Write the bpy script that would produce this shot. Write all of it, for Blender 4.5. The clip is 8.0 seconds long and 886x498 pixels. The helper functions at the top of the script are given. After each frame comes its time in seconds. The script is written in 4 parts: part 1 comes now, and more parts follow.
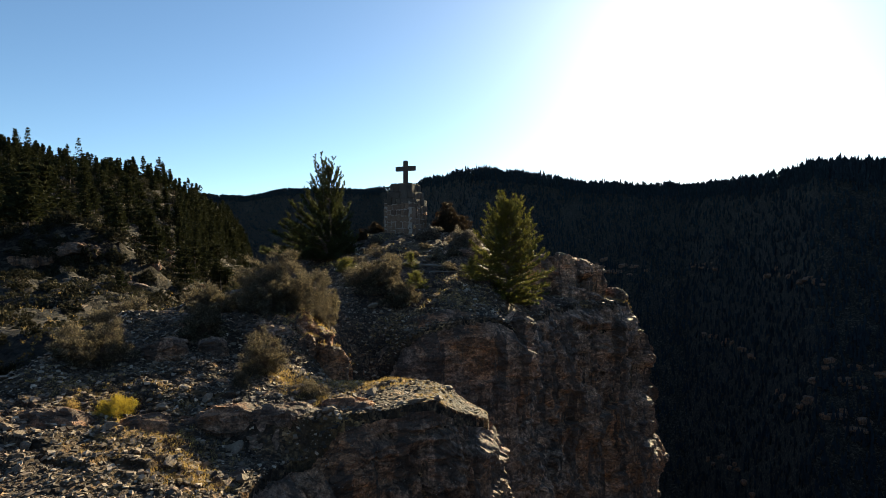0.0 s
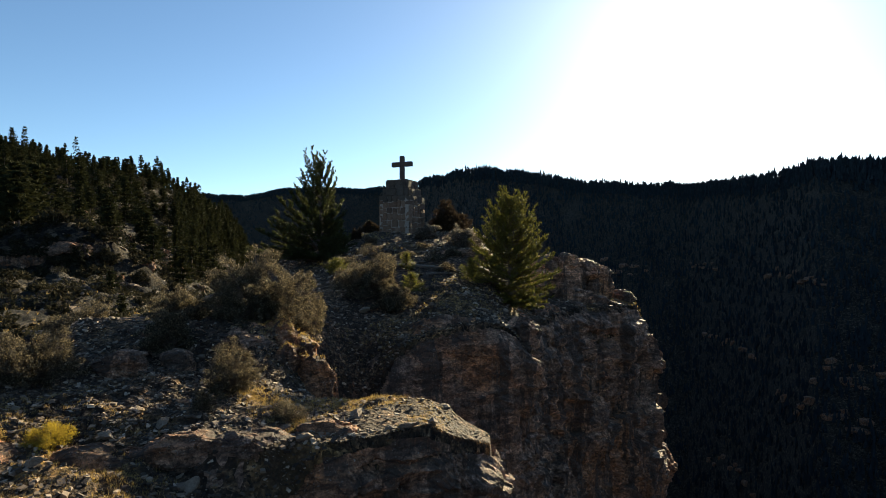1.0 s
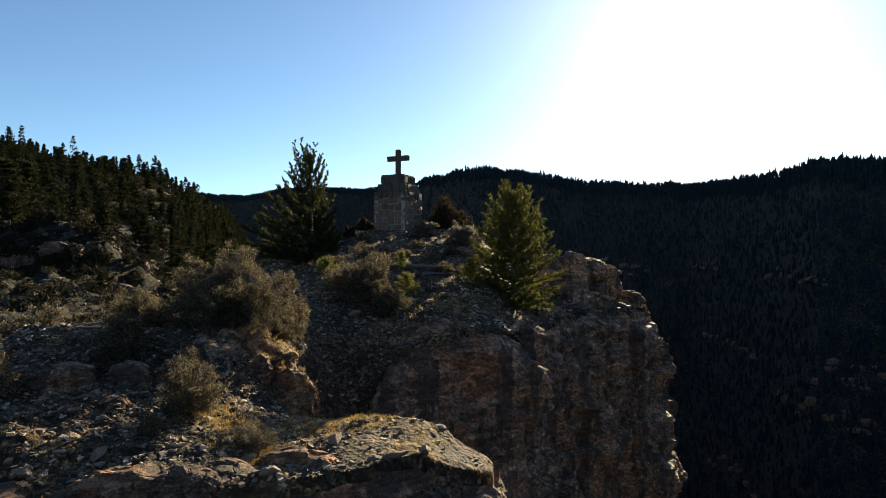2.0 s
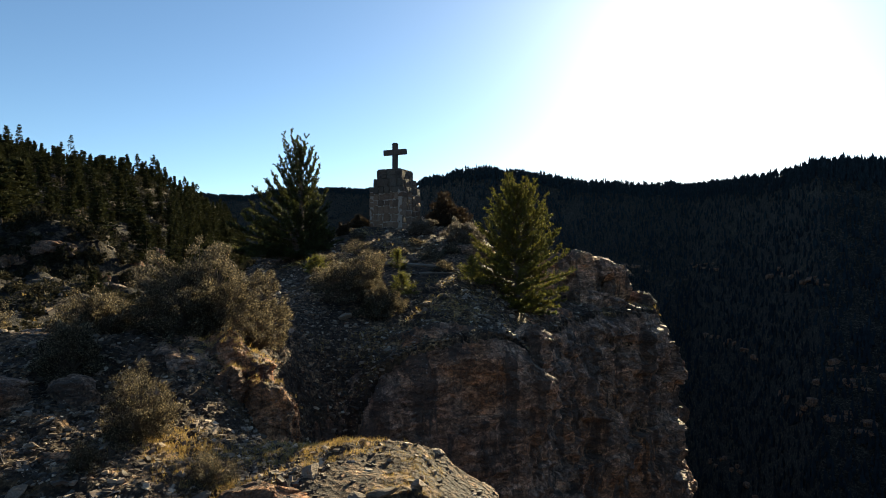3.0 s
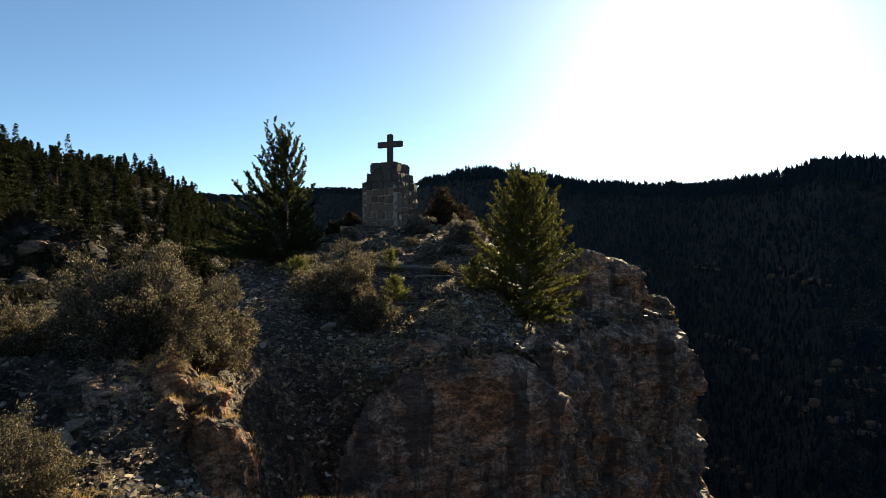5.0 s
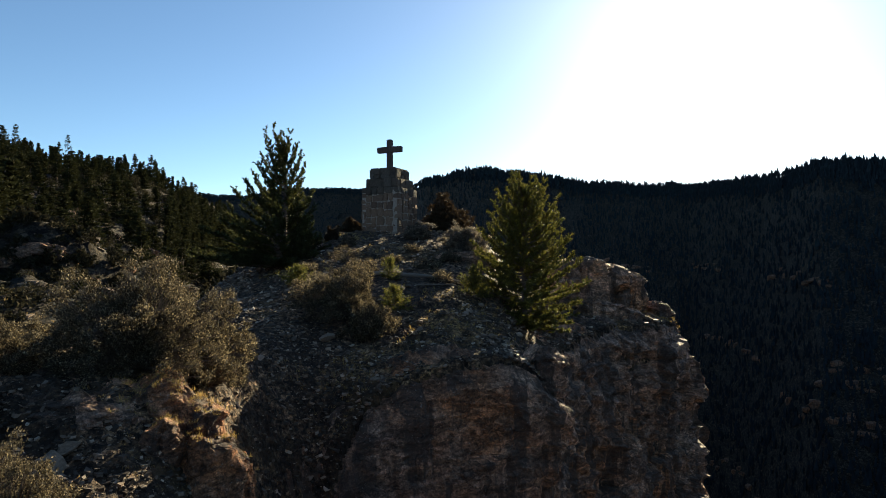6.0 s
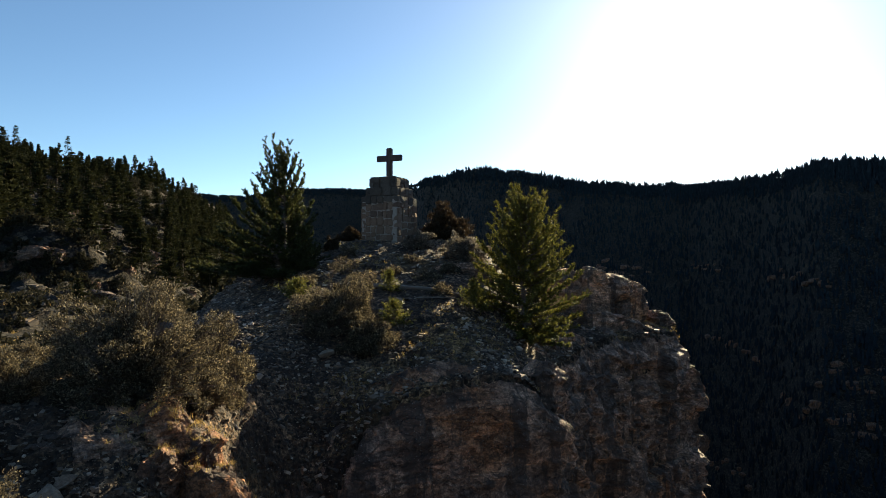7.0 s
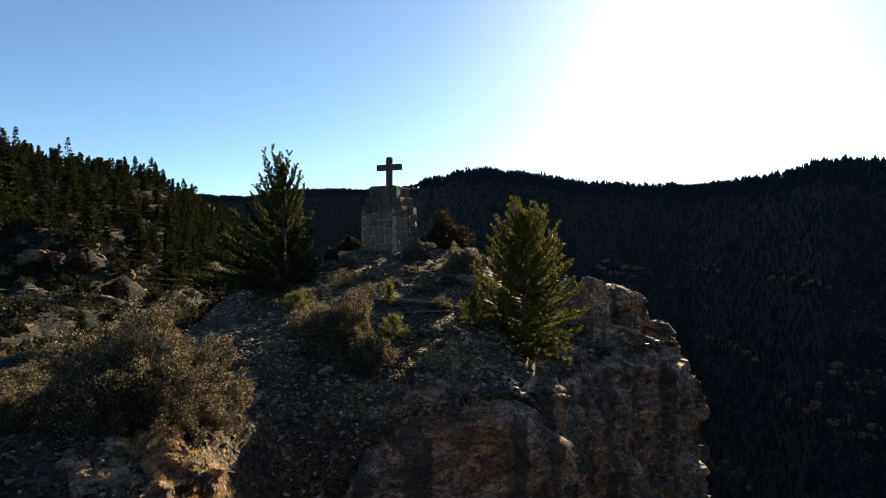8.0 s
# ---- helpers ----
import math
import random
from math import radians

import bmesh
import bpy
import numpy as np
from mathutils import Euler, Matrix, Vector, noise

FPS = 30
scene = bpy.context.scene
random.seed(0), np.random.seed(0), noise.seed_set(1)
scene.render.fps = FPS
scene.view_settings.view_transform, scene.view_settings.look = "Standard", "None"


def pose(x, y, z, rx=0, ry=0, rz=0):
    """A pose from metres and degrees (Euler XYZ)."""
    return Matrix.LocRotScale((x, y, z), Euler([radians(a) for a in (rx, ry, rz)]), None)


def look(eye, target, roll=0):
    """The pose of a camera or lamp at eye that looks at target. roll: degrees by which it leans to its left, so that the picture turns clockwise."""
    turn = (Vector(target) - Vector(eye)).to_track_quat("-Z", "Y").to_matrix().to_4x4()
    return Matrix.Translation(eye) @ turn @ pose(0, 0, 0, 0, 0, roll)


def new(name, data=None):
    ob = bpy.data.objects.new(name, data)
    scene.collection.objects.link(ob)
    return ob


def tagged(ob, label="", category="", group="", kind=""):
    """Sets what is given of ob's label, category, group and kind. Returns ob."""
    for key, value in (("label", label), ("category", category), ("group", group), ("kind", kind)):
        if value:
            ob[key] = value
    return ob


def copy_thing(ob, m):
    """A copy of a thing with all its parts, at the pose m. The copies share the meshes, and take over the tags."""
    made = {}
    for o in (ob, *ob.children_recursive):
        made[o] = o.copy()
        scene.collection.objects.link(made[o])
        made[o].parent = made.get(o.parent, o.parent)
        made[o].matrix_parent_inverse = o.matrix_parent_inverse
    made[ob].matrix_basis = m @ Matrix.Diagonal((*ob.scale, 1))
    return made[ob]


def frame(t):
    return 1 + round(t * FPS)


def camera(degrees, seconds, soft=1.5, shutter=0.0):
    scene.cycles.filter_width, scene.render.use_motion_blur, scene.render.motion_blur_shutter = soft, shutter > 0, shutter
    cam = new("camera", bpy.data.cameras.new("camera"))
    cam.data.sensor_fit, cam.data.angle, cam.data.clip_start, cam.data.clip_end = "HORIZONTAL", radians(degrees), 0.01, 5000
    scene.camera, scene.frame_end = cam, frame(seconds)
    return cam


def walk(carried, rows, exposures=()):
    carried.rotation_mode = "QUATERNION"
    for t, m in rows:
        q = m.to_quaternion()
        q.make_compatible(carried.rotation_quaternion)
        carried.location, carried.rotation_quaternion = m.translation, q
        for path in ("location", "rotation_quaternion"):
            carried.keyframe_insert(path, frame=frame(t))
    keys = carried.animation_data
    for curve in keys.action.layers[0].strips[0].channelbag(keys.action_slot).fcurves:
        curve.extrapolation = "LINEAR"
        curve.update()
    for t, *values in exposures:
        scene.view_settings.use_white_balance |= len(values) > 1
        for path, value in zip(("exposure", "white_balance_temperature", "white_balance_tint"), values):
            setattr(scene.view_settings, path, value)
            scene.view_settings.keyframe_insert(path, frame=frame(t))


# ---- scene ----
cam = camera(75.1, 8.0, soft=0.5)
METRES, EYE, TILT, LEAN, TURN = 8.0, 2.0, 0.0, 0.0, 0.0
ROWS = [
    (0.0, 0.0, 0.0, 0.0, -0.0, 0.0, 0.0),
    (0.5, 0.0043, 0.1001, 0.0006, -0.01, -0.02, -0.01),
    (1.0, 0.0101, 0.2035, 0.0004, -0.01, -0.02, -0.02),
    (1.5, 0.0162, 0.3071, -0.003, -0.01, -0.02, -0.02),
    (3.0, 0.0266, 0.5941, -0.0174, -0.0, -0.01, -0.04),
    (3.5, 0.027, 0.6805, -0.0218, 0.01, -0.02, -0.04),
    (4.0, 0.0287, 0.7608, -0.0227, 0.01, -0.02, -0.04),
    (4.5, 0.032, 0.8311, -0.0223, 0.02, -0.02, -0.04),
    (6.0, 0.0352, 0.8772, 0.0135, 0.03, 0.03, -0.05),
    (6.5, 0.0362, 0.8791, 0.0345, 0.04, 0.05, -0.05),
    (7.0, 0.0369, 0.8824, 0.0619, 0.04, 0.05, -0.04),
    (7.5, 0.0385, 0.8858, 0.0897, 0.05, 0.04, -0.02),
    (8.0, 0.0377, 0.8903, 0.1138, 0.05, 0.06, -0.03),
]
STOPS, KELVIN, TINT = 1.5, 6350, -1
walk(cam, [(t, pose(0, 0, EYE, TILT, LEAN, TURN) @ pose(METRES * x, METRES * y, METRES * z, 90 + pitch, roll, yaw)) for t, x, y, z, yaw, pitch, roll in ROWS],
     exposures=((0.0, STOPS, KELVIN, TINT), (8.0, STOPS, KELVIN, TINT)))

# ---- world and sun ----
SUN_TURN, SUN_HEIGHT = 24.0, 20.6          # degrees to the right of +y, degrees above the horizon
world = bpy.data.worlds.new("sky")
scene.world = world
world.use_nodes = True
sky = world.node_tree.nodes.new("ShaderNodeTexSky")
sky.sky_type = "NISHITA"
sky.sun_disc = False
sky.sun_elevation, sky.sun_rotation = radians(SUN_HEIGHT), radians(SUN_TURN)
sky.altitude, sky.air_density, sky.dust_density, sky.ozone_density = 2200, 1.0, 1.9, 2.8
back = world.node_tree.nodes["Background"]
back.inputs["Strength"].default_value = 0.060
world.node_tree.links.new(sky.outputs["Color"], back.inputs["Color"])
sun = new("sun", bpy.data.lights.new("sun", "SUN"))
sun.data.energy, sun.data.angle, sun.data.color = 5.0, radians(0.53), (1.0, 0.79, 0.52)
sun_way = Vector((math.sin(radians(SUN_TURN)) * math.cos(radians(SUN_HEIGHT)), math.cos(radians(SUN_TURN)) * math.cos(radians(SUN_HEIGHT)), math.sin(radians(SUN_HEIGHT))))
sun.matrix_world = look(sun_way * 300, (0, 0, 0))


# ---- materials ----
def material(name, rough=0.9):
    m = bpy.data.materials.new(name)
    m.use_nodes = True
    n = m.node_tree.nodes
    b = n["Principled BSDF"]
    b.inputs["Roughness"].default_value = rough
    b.inputs["Specular IOR Level"].default_value = 0.32
    return m, n, m.node_tree.links, b


def noise_tex(n, l, vec, scale, detail=6.0, rough=0.6, stretch=None):
    if stretch:
        mp = n.new("ShaderNodeMapping")
        mp.inputs["Scale"].default_value = stretch
        l.new(vec, mp.inputs["Vector"])
        vec = mp.outputs["Vector"]
    t = n.new("ShaderNodeTexNoise")
    t.inputs["Scale"].default_value, t.inputs["Detail"].default_value, t.inputs["Roughness"].default_value = scale, detail, rough
    l.new(vec, t.inputs["Vector"])
    return t.outputs["Fac"]


def ramp(n, l, fac, *stops):
    r = n.new("ShaderNodeValToRGB")
    e = r.color_ramp.elements
    while len(e) < len(stops):
        e.new(0.5)
    for el, (p, c) in zip(e, stops):
        el.position, el.color = p, (*c, 1) if len(c) == 3 else c
    l.new(fac, r.inputs["Fac"])
    return r.outputs["Color"]


def grey(v):
    return (v, v, v)


def mix(n, l, fac, a, b, kind="MIX"):
    m = n.new("ShaderNodeMix")
    m.data_type, m.blend_type = "RGBA", kind
    for value, socket in ((fac, m.inputs[0]), (a, m.inputs[6]), (b, m.inputs[7])):
        if isinstance(value, (int, float)):
            socket.default_value = value
        elif isinstance(value, tuple):
            socket.default_value = (*value, 1)
        else:
            l.new(value, socket)
    return m.outputs[2]


def bump(n, l, b, height, strength, distance):
    u = n.new("ShaderNodeBump")
    u.inputs["Strength"].default_value, u.inputs["Distance"].default_value = strength, distance
    l.new(height, u.inputs["Height"])
    l.new(u.outputs["Normal"], b.inputs["Normal"])


def chips(n, l, p, size, dark, light, warp=0.35):
    """Angular broken patches, each of its own shade: a factor to multiply a colour by."""
    w = n.new("ShaderNodeTexNoise")
    w.inputs["Scale"].default_value, w.inputs["Detail"].default_value = 3.0, 6
    l.new(p, w.inputs["Vector"])
    m = n.new("ShaderNodeMapping")
    m.inputs["Scale"].default_value = size
    l.new(mix(n, l, warp, p, w.outputs["Color"], "ADD"), m.inputs["Vector"])
    v = n.new("ShaderNodeTexVoronoi")
    v.inputs["Scale"].default_value = 1.0
    l.new(m.outputs["Vector"], v.inputs["Vector"])
    one = n.new("ShaderNodeSeparateColor")
    l.new(v.outputs["Color"], one.inputs["Color"])
    return ramp(n, l, one.outputs["Red"], (0.0, grey(dark)), (0.55, grey(0.5 * (dark + light))), (1.0, grey(light)))


def cliff_rock(name="cliff_limestone", rust=0.47, shade=1.0, ochre=(0.34, 0.175, 0.085)):
    """Weathered limestone: bedding, vertical water streaks, rust-coloured breaks, fine cracks."""
    m, n, l, b = material(name, 0.72)
    p = n.new("ShaderNodeNewGeometry").outputs["Position"]
    bed = noise_tex(n, l, p, 1.0, 8, 0.65, (0.35, 0.35, 3.2))
    streak = noise_tex(n, l, p, 1.0, 5, 0.6, (1.6, 1.6, 0.09))
    patch = noise_tex(n, l, p, 0.33, 5, 0.6)
    grain = noise_tex(n, l, p, 7.0, 10, 0.8)
    c = ramp(n, l, bed, (0.30, (0.16, 0.117, 0.10)), (0.5, (0.33, 0.245, 0.20)), (0.7, (0.52, 0.40, 0.33)))
    c = mix(n, l, ramp(n, l, patch, (rust, grey(0)), (rust + 0.14, grey(0.8))), c, ochre)
    blk = n.new("ShaderNodeTexVoronoi")
    blk.inputs["Scale"].default_value = 1.0
    bm_ = n.new("ShaderNodeMapping")
    bm_.inputs["Scale"].default_value = (0.9, 0.9, 2.1)
    bw = n.new("ShaderNodeTexNoise")
    bw.inputs["Scale"].default_value, bw.inputs["Detail"].default_value = 1.7, 5
    l.new(p, bw.inputs["Vector"])
    l.new(mix(n, l, 0.6, p, bw.outputs["Color"], "ADD"), bm_.inputs["Vector"])
    l.new(bm_.outputs["Vector"], blk.inputs["Vector"])
    c = mix(n, l, 0.75, c, ramp(n, l, blk.outputs["Color"], (0.1, (0.5, 0.48, 0.47)), (0.5, (0.85, 0.8, 0.75)), (0.9, (1.3, 1.15, 0.98))), "MULTIPLY")
    c = mix(n, l, 0.8, c, ramp(n, l, grain, (0.40, grey(0.28)), (0.52, grey(0.85)), (0.64, grey(1.5))), "MULTIPLY")
    pit = noise_tex(n, l, p, 30.0, 6, 0.75)
    c = mix(n, l, 0.7, c, ramp(n, l, pit, (0.40, grey(0.35)), (0.50, grey(1.0)), (0.62, grey(1.4))), "MULTIPLY")
    c = mix(n, l, 0.55, c, chips(n, l, p, (3.0, 3.0, 9.0), 0.35, 1.8), "MULTIPLY")
    c = mix(n, l, 0.5, c, chips(n, l, p, (11.0, 11.0, 24.0), 0.35, 1.9, 0.15), "MULTIPLY")
    c = mix(n, l, ramp(n, l, streak, (0.50, grey(0)), (0.55, grey(0.8))), c, (0.055, 0.046, 0.042))
    c = mix(n, l, 1.0, c, (1.16 * shade, 1.0 * shade, 0.84 * shade), "MULTIPLY")
    l.new(c, b.inputs["Base Color"])
    crack = n.new("ShaderNodeTexVoronoi")
    crack.feature = "DISTANCE_TO_EDGE"
    crack.inputs["Scale"].default_value = 1.0
    mp = n.new("ShaderNodeMapping")
    mp.inputs["Scale"].default_value = (1.1, 1.1, 2.4)
    warp = n.new("ShaderNodeTexNoise")
    warp.inputs["Scale"].default_value, warp.inputs["Detail"].default_value = 1.4, 7
    l.new(p, warp.inputs["Vector"])
    l.new(mix(n, l, 0.9, p, warp.outputs["Color"], "ADD"), mp.inputs["Vector"])
    l.new(mp.outputs["Vector"], crack.inputs["Vector"])
    lines = ramp(n, l, crack.outputs["Distance"], (0.0, grey(0.1)), (0.03, grey(1.0)))
    fine = n.new("ShaderNodeTexVoronoi")
    fine.feature = "DISTANCE_TO_EDGE"
    fine.inputs["Scale"].default_value = 1.0
    fm = n.new("ShaderNodeMapping")
    fm.inputs["Scale"].default_value = (1.7, 1.7, 8.5)
    l.new(mix(n, l, 0.5, p, warp.outputs["Color"], "ADD"), fm.inputs["Vector"])
    l.new(fm.outputs["Vector"], fine.inputs["Vector"])
    chinks = ramp(n, l, fine.outputs["Distance"], (0.0, grey(0.25)), (0.05, grey(1.0)))
    # noise patches in which the thin chinks are drawn darker
    chink_patches = ramp(n, l, noise_tex(n, l, p, 0.8, 4, 0.6), (0.42, grey(0.0)), (0.62, grey(1.0)))
    c = mix(n, l, 0.22, c, lines, "MULTIPLY")
    c = mix(n, l, chink_patches, c, mix(n, l, 0.75, c, chinks, "MULTIPLY"))
    speck = noise_tex(n, l, p, 22.0, 4, 0.7)
    c = mix(n, l, ramp(n, l, speck, (0.62, grey(0)), (0.66, grey(0.7))), c, (0.42, 0.36, 0.30))
    l.new(c, b.inputs["Base Color"])
    joint = ramp(n, l, noise_tex(n, l, p, 1.0, 6, 0.6, (0.8, 0.8, 5.5)), (0.488, grey(1.0)), (0.498, grey(0.2)), (0.502, grey(0.2)), (0.512, grey(1.0)))
    h = mix(n, l, 0.5, mix(n, l, 0.5, bed, grain), mix(n, l, 0.5, grain, noise_tex(n, l, p, 24.0, 8, 0.8)))
    for size, share in (((2.2, 2.2, 5.0), 0.45), ((7.0, 7.0, 13.0), 0.35)):
        chip = n.new("ShaderNodeTexVoronoi")
        cm = n.new("ShaderNodeMapping")
        cm.inputs["Scale"].default_value = size
        chip.inputs["Scale"].default_value = 1.0
        l.new(mix(n, l, 0.5, p, bw.outputs["Color"], "ADD"), cm.inputs["Vector"])
        l.new(cm.outputs["Vector"], chip.inputs["Vector"])
        h = mix(n, l, share, h, chip.outputs["Color"])
    h = mix(n, l, 0.3, mix(n, l, 0.4, h, lines, "MULTIPLY"), joint, "MULTIPLY")
    bump(n, l, b, h, 1.0, 0.4)
    return m


def soil():
    """Dark stony soil with gravel, straw-coloured thin turf in patches."""
    m, n, l, b = material("stony_soil", 0.85)
    p = n.new("ShaderNodeNewGeometry").outputs["Position"]
    big = noise_tex(n, l, p, 0.35, 6, 0.65)
    fine = noise_tex(n, l, p, 7.0, 9, 0.75)
    v = n.new("ShaderNodeTexVoronoi")
    v.inputs["Scale"].default_value = 11.0
    l.new(p, v.inputs["Vector"])
    c = ramp(n, l, fine, (0.36, (0.014, 0.010, 0.007)), (0.5, (0.055, 0.039, 0.027)), (0.64, (0.17, 0.122, 0.083)))
    c = mix(n, l, ramp(n, l, big, (0.52, grey(0)), (0.64, grey(0.45))), c, (0.20, 0.14, 0.06))
    gravel = mix(n, l, 0.9, c, chips(n, l, p, (9.0, 9.0, 9.0), 0.2, 2.2), "MULTIPLY")
    gravel = mix(n, l, 0.9, gravel, chips(n, l, p, (22.0, 22.0, 22.0), 0.25, 2.2, 0.1), "MULTIPLY")
    bare = mix(n, l, 1.0, c, grey(0.45), "MULTIPLY")
    c = mix(n, l, ramp(n, l, noise_tex(n, l, p, 0.9, 6, 0.65), (0.44, grey(0.1)), (0.56, grey(1.0))), bare, gravel)
    c = mix(n, l, 1.0, c, (1.12, 0.95, 0.76), "MULTIPLY")
    l.new(c, b.inputs["Base Color"])
    bump(n, l, b, mix(n, l, 0.5, fine, v.outputs["Distance"]), 1.0, 0.16)
    return m


def forest_floor():
    """Dark slopes seen from far: scrub and duff, with pale stone showing through. The hollow borrows it to imitate
    shade.
    """
    m, n, l, b = material("forest_slope", 1.0)
    p = n.new("ShaderNodeNewGeometry").outputs["Position"]
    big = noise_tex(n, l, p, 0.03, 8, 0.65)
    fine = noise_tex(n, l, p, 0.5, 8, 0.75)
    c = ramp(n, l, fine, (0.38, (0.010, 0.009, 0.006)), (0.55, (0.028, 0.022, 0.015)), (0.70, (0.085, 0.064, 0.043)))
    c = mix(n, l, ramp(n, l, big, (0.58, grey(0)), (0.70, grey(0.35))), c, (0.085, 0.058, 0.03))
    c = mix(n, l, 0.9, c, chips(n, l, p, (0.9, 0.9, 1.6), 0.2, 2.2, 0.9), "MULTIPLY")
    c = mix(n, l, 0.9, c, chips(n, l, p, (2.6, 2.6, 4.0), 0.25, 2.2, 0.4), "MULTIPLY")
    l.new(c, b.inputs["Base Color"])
    bump(n, l, b, fine, 1.0, 1.5)
    return m


def leafy(name, dark, light, through_light=0.35, rough=0.75, pale=0.4):
    """Leaves or needles: each one its own shade, letting some light through."""
    m, n, l, b = material(name, rough)
    b.inputs["Specular IOR Level"].default_value = 0.25 if rough < 0.8 else 0.05
    g = n.new("ShaderNodeNewGeometry")
    c = ramp(n, l, g.outputs["Random Per Island"], (0.0, dark), (0.7, tuple((1 - pale) * a + pale * b_ for a, b_ in zip(dark, light))), (1.0, light))
    l.new(c, b.inputs["Base Color"])
    t = n.new("ShaderNodeBsdfTranslucent")
    l.new(c, t.inputs["Color"])
    s = n.new("ShaderNodeMixShader")
    s.inputs[0].default_value = through_light
    l.new(b.outputs[0], s.inputs[1])
    l.new(t.outputs[0], s.inputs[2])
    l.new(s.outputs[0], n["Material Output"].inputs["Surface"])
    return m


def plain(name, dark, light, scale=12.0, rough=0.85, stretch=None, depth=0.02, by_object=0.0):
    m, n, l, b = material(name, rough)
    p = n.new("ShaderNodeTexCoord").outputs["Object"]
    f = noise_tex(n, l, p, scale, 7, 0.7, stretch)
    c = ramp(n, l, f, (0.3, dark), (0.7, light))
    if by_object:
        r = n.new("ShaderNodeObjectInfo").outputs["Random"]
        c = mix(n, l, by_object, c, ramp(n, l, r, (0.0, (0.35, 0.33, 0.32)), (0.5, (0.8, 0.72, 0.62)), (1.0, (1.0, 0.97, 0.92))), "MULTIPLY")
    l.new(c, b.inputs["Base Color"])
    bump(n, l, b, f, 0.8, depth)
    return m


CLIFF, SOIL, SLOPE = cliff_rock(), soil(), forest_floor()
# rusty rock whose ochre is also brightened to stand for low sunlight
RUST = cliff_rock("sun_brightened_rusty_limestone", 0.38, 1.0, (0.42, 0.20, 0.085))
# cliff rock made browner, with the canyon's shade darkened into its colour
BAND = cliff_rock("shade_darkened_brown_rock", 0.40, 0.75)
TAN_ROCK = cliff_rock("tan_limestone", 0.44, 1.3, (0.42, 0.25, 0.135))
PINE = leafy("pine_needles", (0.036, 0.042, 0.012), (0.25, 0.225, 0.045), 0.55, 0.5, 0.35)
PINE_DARK = leafy("dark_pine_needles", (0.030, 0.036, 0.013), (0.105, 0.105, 0.03), 0.5, 0.5)
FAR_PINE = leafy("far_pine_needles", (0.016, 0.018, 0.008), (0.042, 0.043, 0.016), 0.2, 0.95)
SAGE = leafy("grey_green_leaves", (0.028, 0.023, 0.014), (0.32, 0.26, 0.165), 0.5, 0.6, 0.22)
# bluish needles: distance haze is put into the far conifers' colour
HAZED_FIR = leafy("haze_blue_fir_needles", (0.018, 0.025, 0.029), (0.032, 0.042, 0.048), 0.15, 0.95)
JUNIPER = leafy("russet_juniper_leaves", (0.030, 0.022, 0.012), (0.075, 0.047, 0.024), 0.25)
SILVER = leafy("silvery_leaves", (0.06, 0.05, 0.038), (0.44, 0.37, 0.29), 0.5, 0.6, 0.3)
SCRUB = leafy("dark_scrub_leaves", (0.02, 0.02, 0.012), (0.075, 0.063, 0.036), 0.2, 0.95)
YELLOW = leafy("yellow_flowers", (0.24, 0.18, 0.03), (0.66, 0.48, 0.05), 0.45)
STRAW = leafy("dry_straw", (0.26, 0.17, 0.055), (0.60, 0.43, 0.16), 0.5)
BARK = plain("grey_brown_bark", (0.06, 0.045, 0.035), (0.17, 0.13, 0.10), 14, 0.95, (1, 1, 0.2))
DEADWOOD = plain("silvered_dead_wood", (0.085, 0.068, 0.053), (0.21, 0.17, 0.135), 10, 0.85, (0.2, 1, 1))
STONE = plain("monument_stone", (0.13, 0.085, 0.06), (0.34, 0.23, 0.16), 6, 0.92, None, 0.03, 0.75)
WORN_STONE = plain("lichened_stone", (0.055, 0.046, 0.038), (0.17, 0.14, 0.11), 7, 0.95, None, 0.03, 0.6)
MORTAR = plain("pale_mortar", (0.28, 0.225, 0.175), (0.46, 0.385, 0.31), 16, 0.95)
TIMBER = plain("dark_weathered_timber", (0.055, 0.04, 0.032), (0.13, 0.10, 0.08), 9, 0.85, (1, 1, 0.15), 0.01)
ROCK = plain("loose_limestone", (0.11, 0.082, 0.06), (0.31, 0.24, 0.175), 5, 0.75, None, 0.04, 0.5)


# ---- small tools ----
def mesh_of(name, verts, faces, mat, smooth=False):
    """A mesh from arrays; faces all of one size."""
    me = bpy.data.meshes.new(name)
    verts, faces = np.asarray(verts, dtype=np.float32), np.asarray(faces, dtype=np.int32)
    me.vertices.add(len(verts))
    me.vertices.foreach_set("co", verts.ravel())
    k = faces.shape[1]
    me.loops.add(faces.size)
    me.loops.foreach_set("vertex_index", faces.ravel())
    me.polygons.add(len(faces))
    me.polygons.foreach_set("loop_start", np.arange(0, faces.size, k, dtype=np.int32))
    me.polygons.foreach_set("use_smooth", np.full(len(faces), smooth, dtype=bool))
    me.materials.append(mat)
    me.update()
    me.validate()
    return me


def under(ob, parent):
    ob.parent = parent
    return ob


def lattice(i, j, k, seed):
    h = (i * 374761393 + j * 668265263 + k * 1274126177 + seed * 974634777) & 0x7FFFFFFF
    h = ((h ^ (h >> 13)) * 1103515245) & 0x7FFFFFFF
    h = ((h ^ (h >> 16)) * 69069) & 0x7FFFFFFF
    return (h & 0xFFFF) / 65535.0


